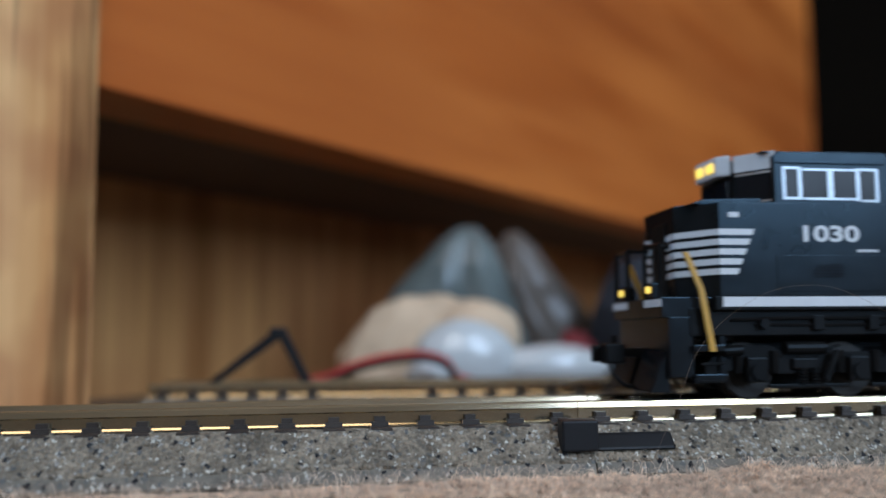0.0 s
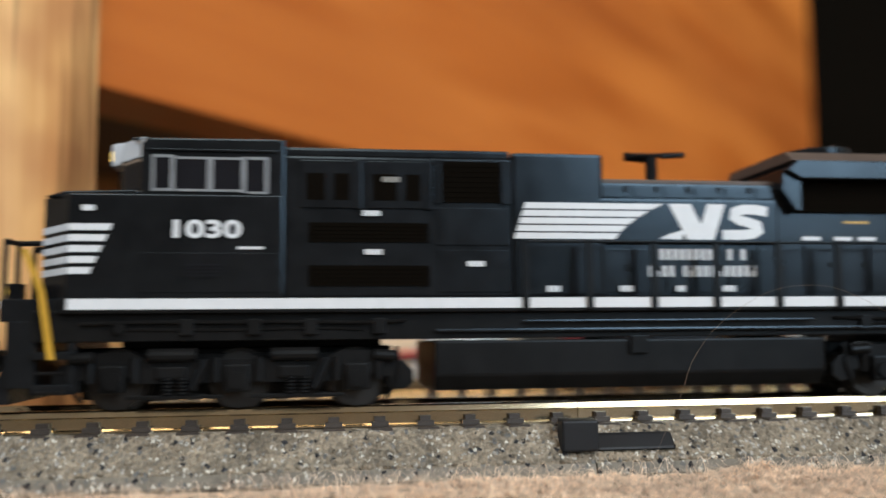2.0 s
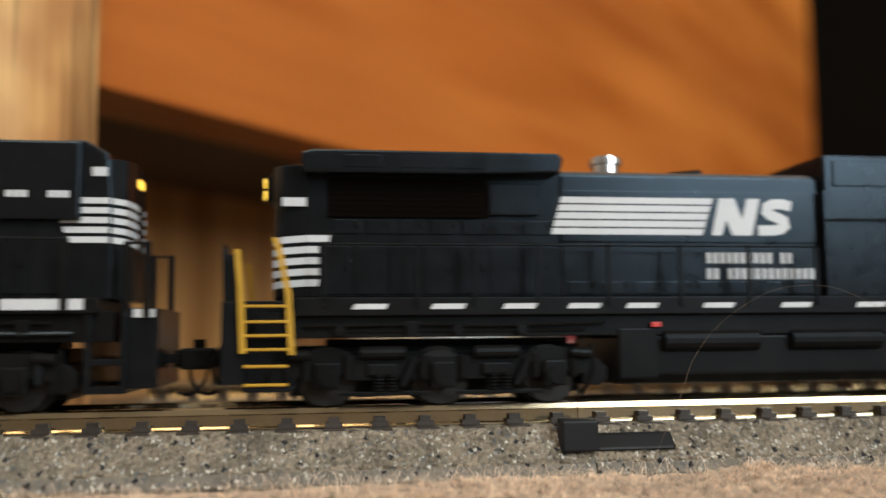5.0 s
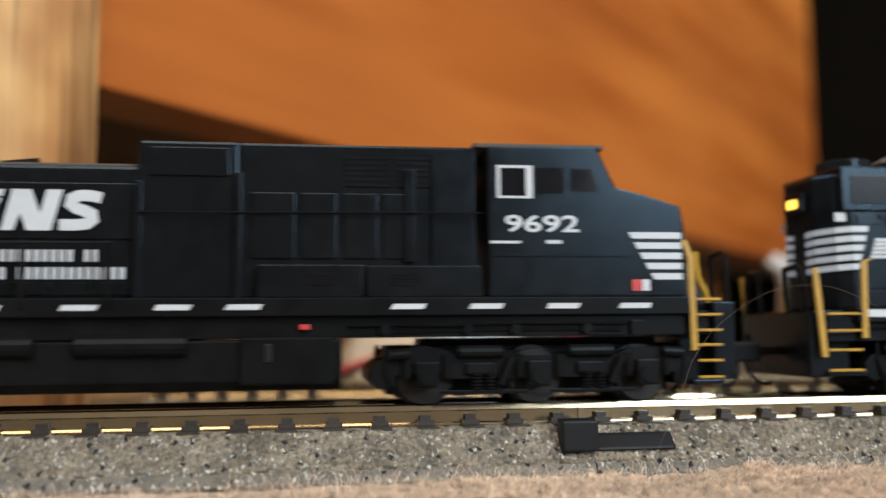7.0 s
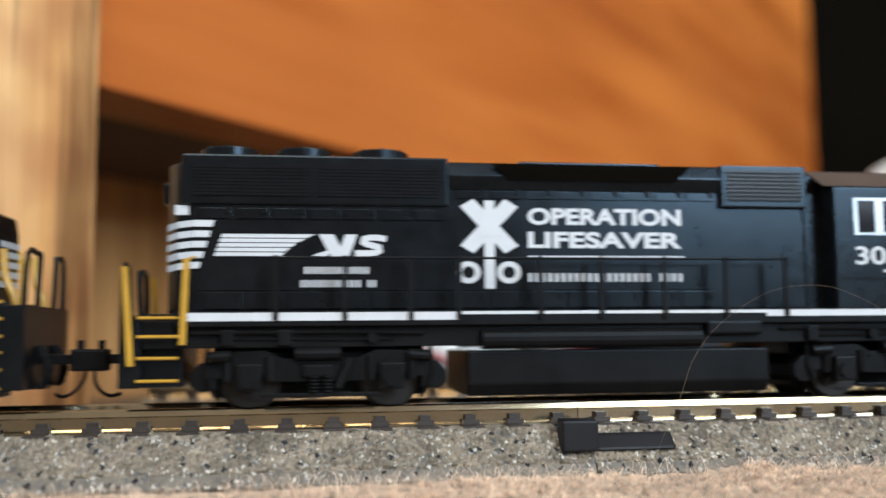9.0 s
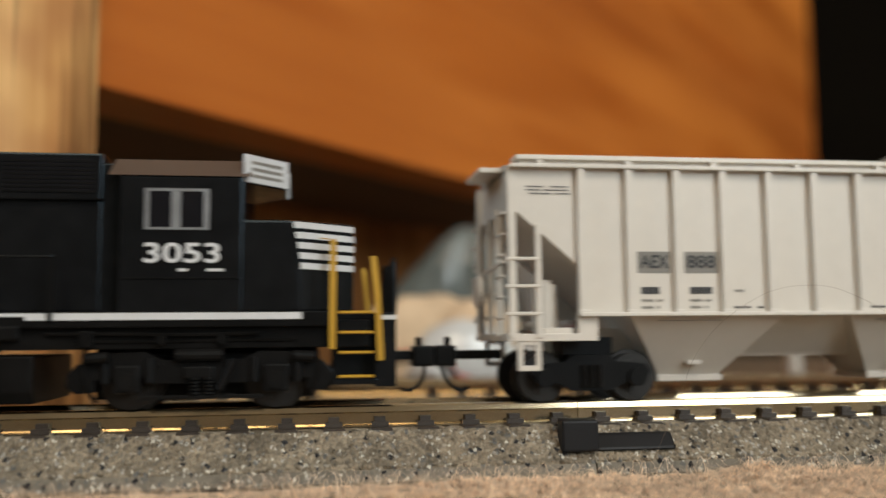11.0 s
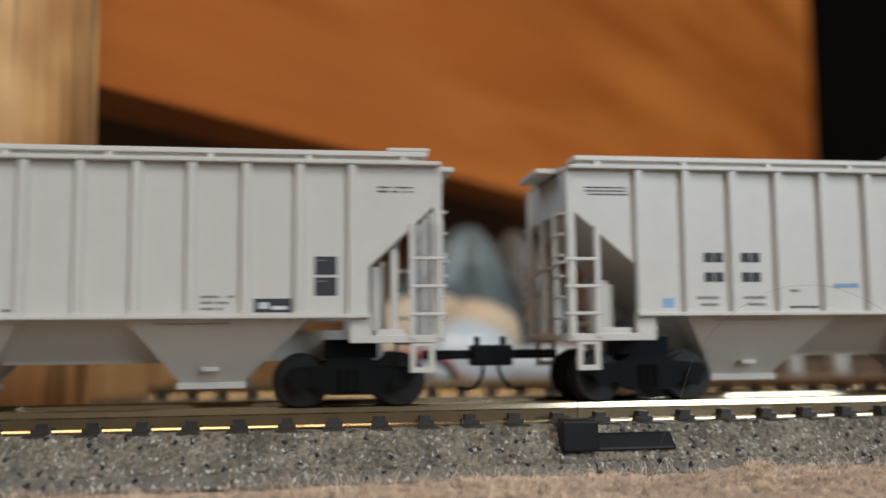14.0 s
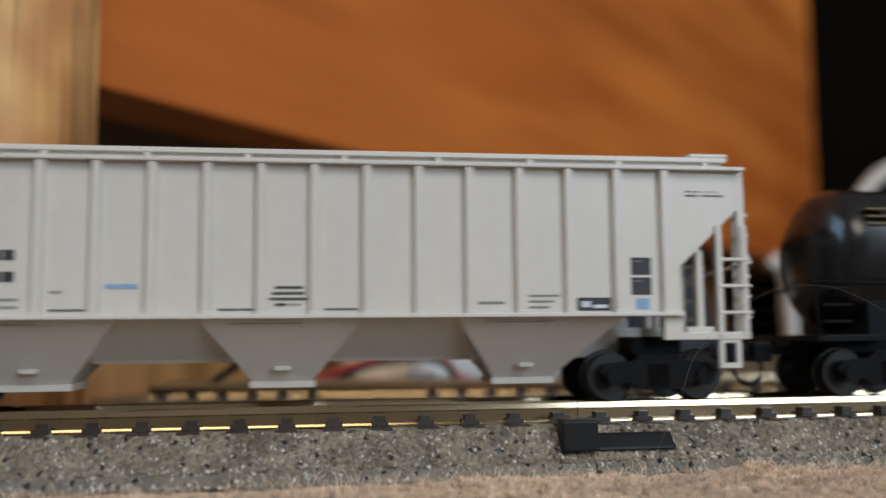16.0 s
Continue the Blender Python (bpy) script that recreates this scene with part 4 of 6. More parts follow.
    pilot("rear_pilot", t, (137.2, 140.6, -8.2, 8.2, 2.4, 11.0), (133.4, 137.4, -9.2, -6.2, 1.9, 2.7), (133.4, 137.4, 6.2, 9.2, 1.9, 2.7), (133.4, 137.4, -9.2, -6.2, 4.9, 5.6),
       (133.4, 137.4, 6.2, 9.2, 4.9, 5.6), (133.2, 133.9, -9.3, 9.3, 1.9, 10.5), (136.9, 137.5, -9.3, 9.3, 1.9, 10.5), label="black rear pilot and steps")
    pb("platform_band", t, WHITE, *both(138.0, 140.2, 8.25, 8.35, 10.0, 10.9), bev=0)
    outline("fuel_tank", t, UNDER, [(-8.6, 3.2), (-7.4, 1.6), (7.4, 1.6), (8.6, 3.2), (8.6, 7.2), (-8.6, 7.2)], 45.8, 92.8, "x", "black fuel tank", bev=0.3)
    bm = B()
    for s in (-1, 1):
        rod(bm, (46, s * 9.0, 8.3), (132, s * 9.0, 8.3), 0.28)
        rod(bm, (56, s * 9.2, 9.3), (91, s * 9.2, 9.3), 0.2)
    part("air_pipe", bm, BLACK, t)
    pb("fuel_filler", t, UNDER, *both(68.5, 70.6, 8.5, 9.2, 5.5, 7.6))
    hung_pipes(t, 8, 44, 9.4, 9.0, 1)
    hung_pipes(t, 94, 132, 9.4, 9.0, 2)
    loco_truck(t, 24.2, 13.0)
    loco_truck(t, 113.2, 12.9)
    coupler(t, 0.6, -1)
    coupler(t, 140.4, 1)


# ---- second locomotive, running cab last ----
def long_hood_locomotive():
    t = vehicle("locomotive", 186, "black model locomotive running backwards with yellow step rails", "model locomotive")
    pb("underframe", t, UNDER, (6, 139, -8.6, 8.6, 7.6, 10.4), (10, 137, -9.5, 9.5, 10.0, 12.0), label="black underframe and walkway", one=True)
    for x in (16.3, 25.0, 33.2, 40.7, 47.6, 56.9, 66.6, 76.2, 83.6, 101.5, 110.3, 119.2, 127.7):
        plate("sill_dash", t, WHITE, rect(x, x + 3.7, 10.7, 11.3, 0.35), 9.5)
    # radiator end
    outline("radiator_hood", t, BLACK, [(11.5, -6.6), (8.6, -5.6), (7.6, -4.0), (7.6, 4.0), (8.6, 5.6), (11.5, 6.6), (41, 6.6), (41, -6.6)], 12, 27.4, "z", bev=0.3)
    outline("radiator_visor", t, BLACK, [(11.0, 26.0), (10.6, 28.3), (12, 28.7), (40.2, 28.7), (40.8, 28.0), (40.4, 26.4), (30, 26.1)], -8.9, 8.9, label="wide overhanging radiator visor", bev=0.25)
    louvres("radiator_grille", t, DARKFILL, 13.8, 32.0, 21.3, 25.7, 6.95, 7, back=DARKFILL)
    pb("radiator_panel", t, BLACK, *both(32.3, 38.2, 6.6, 7.2, 21.6, 25.4), bev=0.15)
    for x in (15.5, 21.5, 27.5, 33.5):
        pb("visor_panel", t, BLACK, *both(x, x + 4.2, 8.85, 8.98, 26.7, 28.1), bev=0.05)
    for z in (24.45, 25.9):
        part("headlight", rod(B(), (6.35, -1.4, z), (7.2, -1.4, z), 0.58, 16), LAMP, t, "lit warm headlight")
        part("lamp_ring", rod(B(), (6.6, -1.4, z), (7.2, -1.4, z), 0.75, 16), UNDER, t)
    pb("headlight_housing", t, UNDER, (7.0, 7.8, -2.6, 1.6, 23.4, 26.9))
    bars("end_number_board", t, WHITE, 8.6, 11.3, 22.5, 23.5, 6.5, 4, 5, gap=0.05)
    end_stripes(t, (11.4, 12.6, 14.0), 13.4, 19.2, 6.62, 5, [(11.4, 6.6), (8.6, 5.6), (7.6, 4.0), (7.6, 2.4)])
    # hood
    pb("long_hood", t, BLACK, (40.8, 74, -6.5, 6.5, 12, 26.8), label="black long hood", bev=0.4)
    pb("hood_roof", t, ROOFBROWN, (41.2, 73.6, -5.7, 5.7, 26.7, 27.2), label="brown weathered hood roof", bev=0.2)
    speed_emblem(t, 39.7, 70.2, 19.5, 24.0, 6.74, plain=True)
    bars("line_of_writing", t, WHITE, 58.9, 71.0, 16.1, 17.4, 6.8, 14, 21, "white block writing", 0.4)
    bars("line_of_writing", t, WHITE, 58.9, 73.0, 14.2, 15.5, 6.8, 16, 22, "white block writing", 0.4)
    hood_doors(t, 12.5, 40, 7, 12.5, 18.0, 6.6)
    hood_doors(t, 14, 40, 7, 19.4, 21.0, 6.6)
    hood_doors(t, 41.5, 73.5, 8, 12.5, 13.9, 6.5)
    pb("hood_side", t, BLACK, (41.0, 73.8, -6.72, 6.72, 18.6, 24.8), bev=0.1)
    stack = part("exhaust_stack", rod(B(), (48.8, 0, 27.0), (48.8, 0, 29.15), 1.7, 24), SILVER, t, "bright silver exhaust stack")
    part("stack_rim", rod(B(), (48.8, 0, 29.1), (48.8, 0, 29.85), 2.05, 24), SILVER, stack)
    part("stack_mouth", rod(B(), (48.8, 0, 29.8), (48.8, 0, 30.15), 1.5, 24), SILVER, stack)
    bm = B()
    rod(bm, (57.5, 0, 27.6), (61.5, 0, 28.0), 0.8, 12)
    part("silencer", bm, UNDER, t)
    # blower, inverter cabinets
    pb("blower_housing", t, BLACK, (74, 84.8, -7.6, 7.6, 12, 29.5), bev=0.3)
    pb("blower_panel", t, BLACK, *both(75.2, 83.8, 7.55, 7.8, 25.6, 28.8), bev=0.1)
    pb("equipment_cabinet", t, BLACK, (84.8, 111.5, -7.9, 7.9, 12, 29.4), label="black equipment cabinet", bev=0.3)
    pb("corner_rib", t, BLACK, *both(73.7, 74.5, 7.0, 7.9, 12, 25.0), *both(84.4, 85.2, 7.5, 8.3, 12, 26.0), bev=0.1)
    for a, b in ((86.2, 91.0), (91.6, 95.6), (96.4, 100.2), (100.8, 104.2)):
        pb("cabinet_door", t, BLACK, *both(a, b, 7.85, 8.15, 16.4, 23.8), bev=0.12)
    louvres("cabinet_grille", t, UNDER, 96.6, 101.4, 24.6, 28.4, 8.0, 6)
    louvres("cabinet_grille", t, UNDER, 102.2, 106.5, 24.6, 28.4, 8.0, 6)
    pb("cabinet_box", t, BLACK, *both(87.0, 98.5, 7.9, 9.3, 12, 15.7), *both(98.9, 111.8, 7.9, 9.3, 12, 15.6), bev=0.2)
    louvres("box_vent", t, UNDER, 92.4, 95.6, 13.4, 14.8, 9.3, 4)
    louvres("box_vent", t, UNDER, 101.4, 104.4, 13.4, 14.8, 9.3, 4)
    pb("sand_box", t, BLACK, *both(103.2, 104.4, 8.1, 8.6, 16, 26.6), bev=0.1)
    bm = B()
    for s in (-1, 1):
        rod(bm, (74, s * 8.3, 21.4), (112, s * 8.9, 21.6), 0.12, 6)
        rod(bm, (106.4, s * 8.2, 16), (106.4, s * 8.2, 28), 0.16, 6)
    part("grab_iron", bm, UNDER, t)
    # cab and nose
    outline("cab", t, BLACK, [(112.7, 12), (112.7, 29.3), (125.6, 29.5), (127.9, 24.7), (131.0, 24.0), (135.6, 22.6), (136.0, 20.5), (136.0, 12)], -9.3, 9.3, bev=0.25)
    pb("cab_roof", t, ROOFBROWN, (111.2, 126.6, -8.9, 8.9, 29.2, 29.75), label="dull brown cab roof overhang", bev=0.15)
    win = frame_plates("window_frame", t, WHITE, [rect(113.7, 114.1, 23.3, 27.1), rect(117.1, 117.9, 23.3, 27.1), rect(114.0, 117.2, 26.8, 27.1), rect(114.0, 117.2, 23.3, 23.55)], 9.32, 0.12, "white cab window frame")
    plates("pane", win, GLASS, [rect(114.1, 117.1, 23.5, 26.8), rect(118.3, 121.6, 23.9, 26.9), [(122.4, 24.2), (125.8, 24.2), (124.9, 26.8), (122.4, 26.8)]], 9.31, 0.04, "tinted pane")
    outline("windshield", t, GLASS, [(127.95, 24.9), (126.0, 29.0), (126.1, 29.1), (128.1, 24.95)], -8.2, 8.2)
    pb("windshield_post", t, BLACK, (125.9, 127.2, -0.5, 0.5, 25.4, 29.2))
    letters("9692", 114.6, 123.3, 19.4, 21.4, 9.3, WHITE, t, 0.016)
    pb("cab_mark", t, WHITE, *both(112.9, 116.4, 9.3, 9.4, 18.1, 18.4), *both(119.4, 121.2, 9.3, 9.4, 18.1, 18.5), bev=0)
    pb("cab_seam", t, UNDER, *both(113.2, 128.6, 9.3, 9.42, 16.6, 16.75), bev=0)
    end_stripes(t, (135.6, 132.2, 129.2), 14.0, 19.5, 9.3, 5, [(136.0, 9.3), (136.03, 2.0)])
    pb("red_plate", t, RED, *both(129.5, 130.6, 9.3, 9.4, 12.7, 14.0), bev=0)
    pb("white_plate", t, WHITE, *both(130.7, 131.6, 9.3, 9.39, 12.7, 14.0), bev=0)
    pb("nose_lid", t, BLACK, (128.6, 131.0, -4, 4, 24.2, 25.0), (132.2, 134.4, -3, 3, 23.2, 24.0))
    handrail(t, [13.4, 23.6, 30.1, 37.4, 45.7, 54.4, 62.8, 71.4], 11.0, 17.9, 9.6, UNDER, 0.2, 0.12)
    # ends
    ladder(t, 4.7, 9.4, (11.1, 9.4, 7.9, 6.4, 4.6, 2.6), [[(3.9, 17.3), (4.3, 13.0), (4.6, 6.0)], [(7.9, 18.6), (8.4, 17.2), (9.4, 12.5), (9.8, 5.8)]], YELLOW, 9.35)
    ladder(t, 137.3, 140.2, (11.7, 9.9, 8.1, 6.4, 4.6, 2.7), [[(135.9, 18.6), (136.6, 16.6), (136.8, 5.8)]], YELLOW, 9.35)
    for s in (-1, 1):
        bm = B()
        path(bm, [(138.9, s * 5.5, 17.6), (139.2, s * 5.5, 14.5), (140.4, s * 5.5, 11.6), (140.2, s * 5.5, 8.0)], 0.42)
        part("end_rail", bm, YELLOW, t, "yellow bent end rail")
    pilot("front_pilot", t, (2.2, 4.6, -8.6, 8.6, 2.6, 11.6), (4.4, 10.0, -6.4, 6.4, 2.6, 11.8), (4.6, 10.0, -9.2, -6.2, 1.8, 2.4), (4.6, 10.0, 6.2, 9.2, 1.8, 2.4), label="black end pilot")
    pilot("rear_pilot", t, (139.6, 142.2, -8.6, 8.6, 2.4, 11.4), (136.2, 139.8, -6.4, 6.4, 2.4, 11.8), (136.6, 140.4, -9.2, -6.2, 1.8, 2.4), (136.6, 140.4, 6.2, 9.2, 1.8, 2.4), label="black end pilot")
    for s in (-1, 1):
        for pts in ([(2.4, s * 3.2, 11.6), (2.2, s * 3.2, 17.2), (2.3, s * 3.8, 17.6), (2.4, s * 7.0, 17.4), (2.6, s * 7.6, 11.6)], [(141.9, s * 3.2, 11.4), (142.1, s * 3.2, 16.8), (142.0, s * 3.8, 17.2), (141.9, s * 7.0, 17.0), (141.8, s * 7.6, 11.4)]):
            bm = B()
            path(bm, pts, 0.3)
            part("end_handrail", bm, UNDER, t)
        for k in range(3):
            for pts in ([(2.0, s * (2 + k), 7.0), (0.9, s * (2.2 + k), 4.5), (1.6, s * (2.4 + k), 2.4)], [(142.3, s * (2 + k), 7.0), (143.4, s * (2.2 + k), 4.5), (142.6, s * (2.4 + k), 2.4)]):
                bm = B()
                path(bm, pts, 0.22, 6)
                part("brake_hose", bm, UNDER, t)
    # underside
    outline("fuel_tank", t, UNDER, [(-8.4, 3.0), (-7.2, 1.9), (7.2, 1.9), (8.4, 3.0), (8.4, 7.5), (-8.4, 7.5)], 47.0, 96.2, "x", "black fuel tank", bev=0.3)
    pb("battery_box", t, UNDER, *both(85.2, 95.2, 8.2, 9.0, 2.6, 7.7), *both(46.9, 51.6, 8.2, 8.9, 2.6, 8.4), bev=0.2)
    for a, b in ((52.4, 64.0), (68.2, 79.6)):
        bm = B()
        for s in (-1, 1):
            rod(bm, (a, s * 8.3, 6.9), (b, s * 8.3, 6.9), 1.25, 14)
        part("air_reservoir", bm, UNDER, t)
    pb("red_knob", t, RED, *both(50.8, 51.9, 9.0, 9.3, 8.5, 9.1), *both(91.6, 92.7, 9.0, 9.3, 8.5, 9.1), bev=0.1)
    pb("sight_glass", t, WHEEL, *both(87.8, 88.6, 9.0, 9.2, 5.0, 7.0), bev=0.1)
    hung_pipes(t, 11, 46, 9.0, 9.0, 3)
    hung_pipes(t, 97, 134, 9.0, 9.0, 4)
    loco_truck(t, 26.5, 12.9)
    loco_truck(t, 118.5, 12.9)
    coupler(t, 2.6, -1)
    coupler(t, 142.0, 1)


# ---- third locomotive ----
def road_switcher():
    t = vehicle("locomotive", 337.1, "black model road switcher with white lettering and yellow grab rails", "model locomotive")
    pb("underframe", t, UNDER, (3, 110, -8.4, 8.4, 6.6, 9.6), (6.5, 106, -9.3, 9.3, 8.9, 10.55), label="black underframe and walkway", one=True)
    for a, b in ((7.8, 16.9), (17.4, 24.4), (24.9, 31.7), (32.2, 37.2)):
        pb("sill_band", t, WHITE, *both(a, b, 9.25, 9.38, 9.5, 10.4), bev=0)
    pb("sill_band", t, WHITE, *both(37.4, 80.0, 9.25, 9.36, 10.1, 10.45), *both(74.0, 97.4 + 5.2, 9.25, 9.38, 9.7, 10.45), label="thin white sill band", bev=0)
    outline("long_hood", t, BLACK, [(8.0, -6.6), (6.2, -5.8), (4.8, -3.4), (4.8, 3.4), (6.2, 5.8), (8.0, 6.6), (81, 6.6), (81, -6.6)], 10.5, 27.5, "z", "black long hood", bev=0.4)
    pb("radiator_box", t, BLACK, (6.6, 36.6, -6.9, 6.9, 22.6, 28.3), bev=0.25)
    louvres("radiator_grille", t, UNDER, 7.9, 20.6, 23.6, 27.1, 6.95, 9)
    louvres("radiator_grille", t, UNDER, 21.6, 35.6, 23.6, 27.1, 6.95, 9)
    for x in (11.3, 20.0, 29.2):
        fan(t, x, 28.3, 3.5, 1.5)
    # dynamic brake flare and inertial vents
    outline("brake_flare", t, BLACK, [(-6.7, 24.6), (-7.3, 26.2), (-6.6, 27.9), (6.6, 27.9), (7.3, 26.2), (6.7, 24.6)], 36.7, 70, "x", bev=0.2)
    # flat near-black plate, its colour is the shade inside the slanted recess
    plate("brake_grille", t, DARKFILL, [(43.6, 25.8), (64.0, 25.8), (66.0, 27.7), (41.6, 27.7)], 7.32, 0.08, "dark slanted brake grille")
    pb("brake_cap", t, BLACK, (45.4, 63.0, -5.2, 5.2, 27.8, 28.4), bev=0.25)
    pb("inertial_housing", t, BLACK, (69.8, 81.0, -7.3, 7.3, 22.8, 28.0), bev=0.25)
    louvres("inertial_vent", t, UNDER, 70.6, 80.2, 23.6, 27.4, 7.32, 8)
    pb("hood_roof", t, ROOFBROWN, (7.4, 81, -5.6, 5.6, 27.45, 27.7), label="dusty brown hood roof", bev=0.1)
    hood_doors(t, 8.4, 36.4, 7, 21.0, 22.2, 6.6)
    hood_doors(t, 37.4, 69.4, 8, 23.6, 24.5, 6.6)
    hood_doors(t, 9.0, 69.0, 13, 10.9, 12.8, 6.6)
    pb("latch_bar", t, UNDER, *both(9, 69, 6.6, 6.75, 12.95, 13.1), bev=0)
    pb("headlight", t, LAMP, (3.84, 3.96, -1.2, 1.2, 23.8, 24.9), label="lit warm headlight")
    pb("headlight_housing", t, BLACK, (3.95, 5.2, -2.2, 2.2, 23.2, 25.6))
    bars("end_number_board", t, WHITE, 5.9, 7.4, 21.4, 22.5, 6.35, 3, 5, gap=0.05)
    end_stripes(t, (7.9, 8.6, 10.2), 15.4, 20.8, 6.64, 5, [(7.9, 6.6), (6.2, 5.8), (4.8, 3.4), (4.8, 1.4)])
    # emblem, campaign sign and words
    speed_emblem(t, 10.2, 29.5, 16.8, 19.3, 6.64)
    bars("line_of_writing", t, WHITE, 19.6, 27.6, 14.8, 15.6, 6.66, 14, 31, "white block writing", 0.4)
    bars("line_of_writing", t, WHITE, 19.2, 28.4, 13.3, 14.1, 6.66, 16, 32, "white block writing", 0.4)
    cross = []
    for k in (-1, 1):
        cross.append([(41.4 - k * 2.6 - 0.85, 18.1), (41.4 - k * 2.6 + 0.75, 17.2), (41.4 + k * 2.6 + 0.85, 22.7), (41.4 + k * 2.6 - 0.75, 23.6)] if k > 0 else
                     [(41.4 + 2.6 - 0.75, 17.2), (41.4 + 2.6 + 0.85, 18.1), (41.4 - 2.6 + 0.75, 23.6), (41.4 - 2.6 - 0.85, 22.7)])
    cross += [rect(40.8, 42.0, 13.0, 23.4), rect(40.3, 42.5, 19.2, 22.2)]
    for i, c in enumerate(cross):
        plates("crossbuck", t, WHITE, [c], 6.62 + 0.03 * i, 0.05, "white railroad crossbuck sign")
    for xc in (38.9, 43.7):
        for s in (-1, 1):
            bm = B()
            n = 20
            rows = [[bm.verts.new(Vector((xc + rx * math.cos(k * 2 * math.pi / n), s * y, 15.0 + rz * math.sin(k * 2 * math.pi / n))) * MM) for k in range(n)]
                    for rx, rz, y in ((0.75, 0.7, 6.5), (0.75, 0.7, 6.64), (1.45, 1.3, 6.64), (1.45, 1.3, 6.5))]
            for ra, rb in zip(rows, rows[1:] + rows[:1]):
                for k in range(n):
                    bm.faces.new((ra[k], ra[(k + 1) % n], rb[(k + 1) % n], rb[k]))
            bmesh.ops.recalc_face_normals(bm, faces=bm.faces[:])
            part("signal_ring", bm, WHITE, t, "white printed ring")
    letters("OPERATION", 46.0, 64.9, 20.6, 22.6, 6.6, WHITE, t, 0.034)
    letters("LIFESAVER", 46.0, 64.9, 17.85, 19.8, 6.6, WHITE, t, 0.034)
    bars("line_of_writing", t, WHITE, 46.0, 65.2, 13.9, 14.9, 6.66, 24, 33, "small white block writing", 0.5)
    pb("underline", t, WHITE, *both(46.0, 65.2, 6.6, 6.68, 16.75, 16.95), bev=0)
    # cab and short nose
    outline("cab", t, BLACK, [(-9.2, 10.5), (-9.2, 25.2), (-5.4, 27.6), (5.4, 27.6), (9.2, 25.2), (9.2, 10.5)], 83.2, 96.2, "x", "black cab", bev=0.2)
    outline("cab_roof", t, ROOFBROWN, [(-9.35, 25.3), (-5.4, 27.75), (5.4, 27.75), (9.35, 25.3), (5.2, 27.4), (-5.2, 27.4)], 82.0, 97.0, "x", "brown weathered sloping cab roof")
    pb("cab_bulkhead", t, BLACK, (80.8, 83.4, -6.6, 6.6, 10.5, 27.0))
    win = frame_plates("window_frame", t, TRIM, [rect(85.8, 86.3, 19.4, 23.9), rect(88.6, 89.6, 19.4, 23.9), rect(92.0, 92.6, 19.4, 23.9), rect(86.2, 92.1, 23.6, 23.9), rect(86.2, 92.1, 19.4, 19.65)], 9.2, 0.12, "silver cab window frame")
    plates("pane", win, GLASS, [rect(86.3, 88.6, 19.65, 23.6), rect(89.6, 92.0, 19.65, 23.6)], 9.19, 0.04, "dark pane")
    letters("3053", 85.8, 93.8, 15.8, 18.0, 9.2, WHITE, t, 0.016)
    pb("cab_mark", t, WHITE, *both(89.4, 90.4, 9.2, 9.3, 14.9, 15.2), *both(92.4, 94.2, 9.2, 9.3, 14.9, 15.2), bev=0)
    pb("cab_seam", t, UNDER, *both(83.6, 96.0, 9.2, 9.34, 14.1, 14.3), bev=0)
    outline("cab_brow", t, BLACK, [(96.0, -8.4), (100.6, -3.4), (100.6, 3.4), (96.0, 8.4)], 24.8, 27.7, "z", bev=0.15)
    for s in (-1, 1):
        bm = B()
        prism(bm, [(96.1, s * 8.5), (100.7, s * 3.5), (100.9, s * 3.7), (96.3, s * 8.75)], 24.9, 28.0, "z")
        part("number_board", bm, WHITE, t, "white number board at the cab front")
        for k in range(3):
            bm = B()
            prism(bm, [(97.0, s * 7.92), (100.2, s * 4.44), (100.26, s * 4.5), (97.06, s * 7.98)], 25.5 + 0.75 * k, 25.85 + 0.75 * k, "z")
            part("board_print", bm, INKGREY, t)
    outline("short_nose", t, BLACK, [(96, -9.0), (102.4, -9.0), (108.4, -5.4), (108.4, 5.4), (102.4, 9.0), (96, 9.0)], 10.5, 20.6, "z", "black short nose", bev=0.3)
    outline("windshield", t, GLASS, [(96.25, 21.0), (96.35, 21.0), (96.35, 26.0), (96.25, 26.0)], -8.4, 8.4)
    end_stripes(t, (102.5, 102.6, 101.6), 15.2, 20.4, 9.0, 5, [(102.4, 9.0), (108.4, 5.4), (108.4, 1.6)])
    handrail(t, [17.1, 24.6, 31.9, 37.3, 46.7, 53.9, 61.5, 69.0, 76.5], 9.6, 16.4, 9.5, UNDER, 0.26, 0.14)
    # end rails
    ladder(t, 2.6, 6.9, (9.9, 7.9, 5.6, 3.2), [[(1.2, 15.4), (1.7, 9.0), (2.0, 4.8)], [(8.6, 16.5), (7.6, 16.2), (7.3, 7.0)]], YELLOW, 9.2)
    ladder(t, 106.6, 110.4, (10.4, 8.2, 6.0, 3.4), [[(104.6, 18.6), (106.0, 18.4), (105.9, 6.4)], [(110.4, 16.6), (110.9, 12.0), (111.2, 5.1)]], YELLOW, 9.2)
    pilot("rear_pilot", t, (0.6, 2.8, -8.4, 8.4, 2.4, 10.2), (2.6, 7.0, -6.2, 6.2, 2.4, 10.4), (2.4, 7.4, -9.0, -6.0, 2.5, 3.1), (2.4, 7.4, 6.0, 9.0, 2.5, 3.1), (2.4, 7.4, -8.6, -6.0, 7.4, 7.8), (2.4, 7.4, 6.0, 8.6, 7.4, 7.8), label="black end pilot and steps")
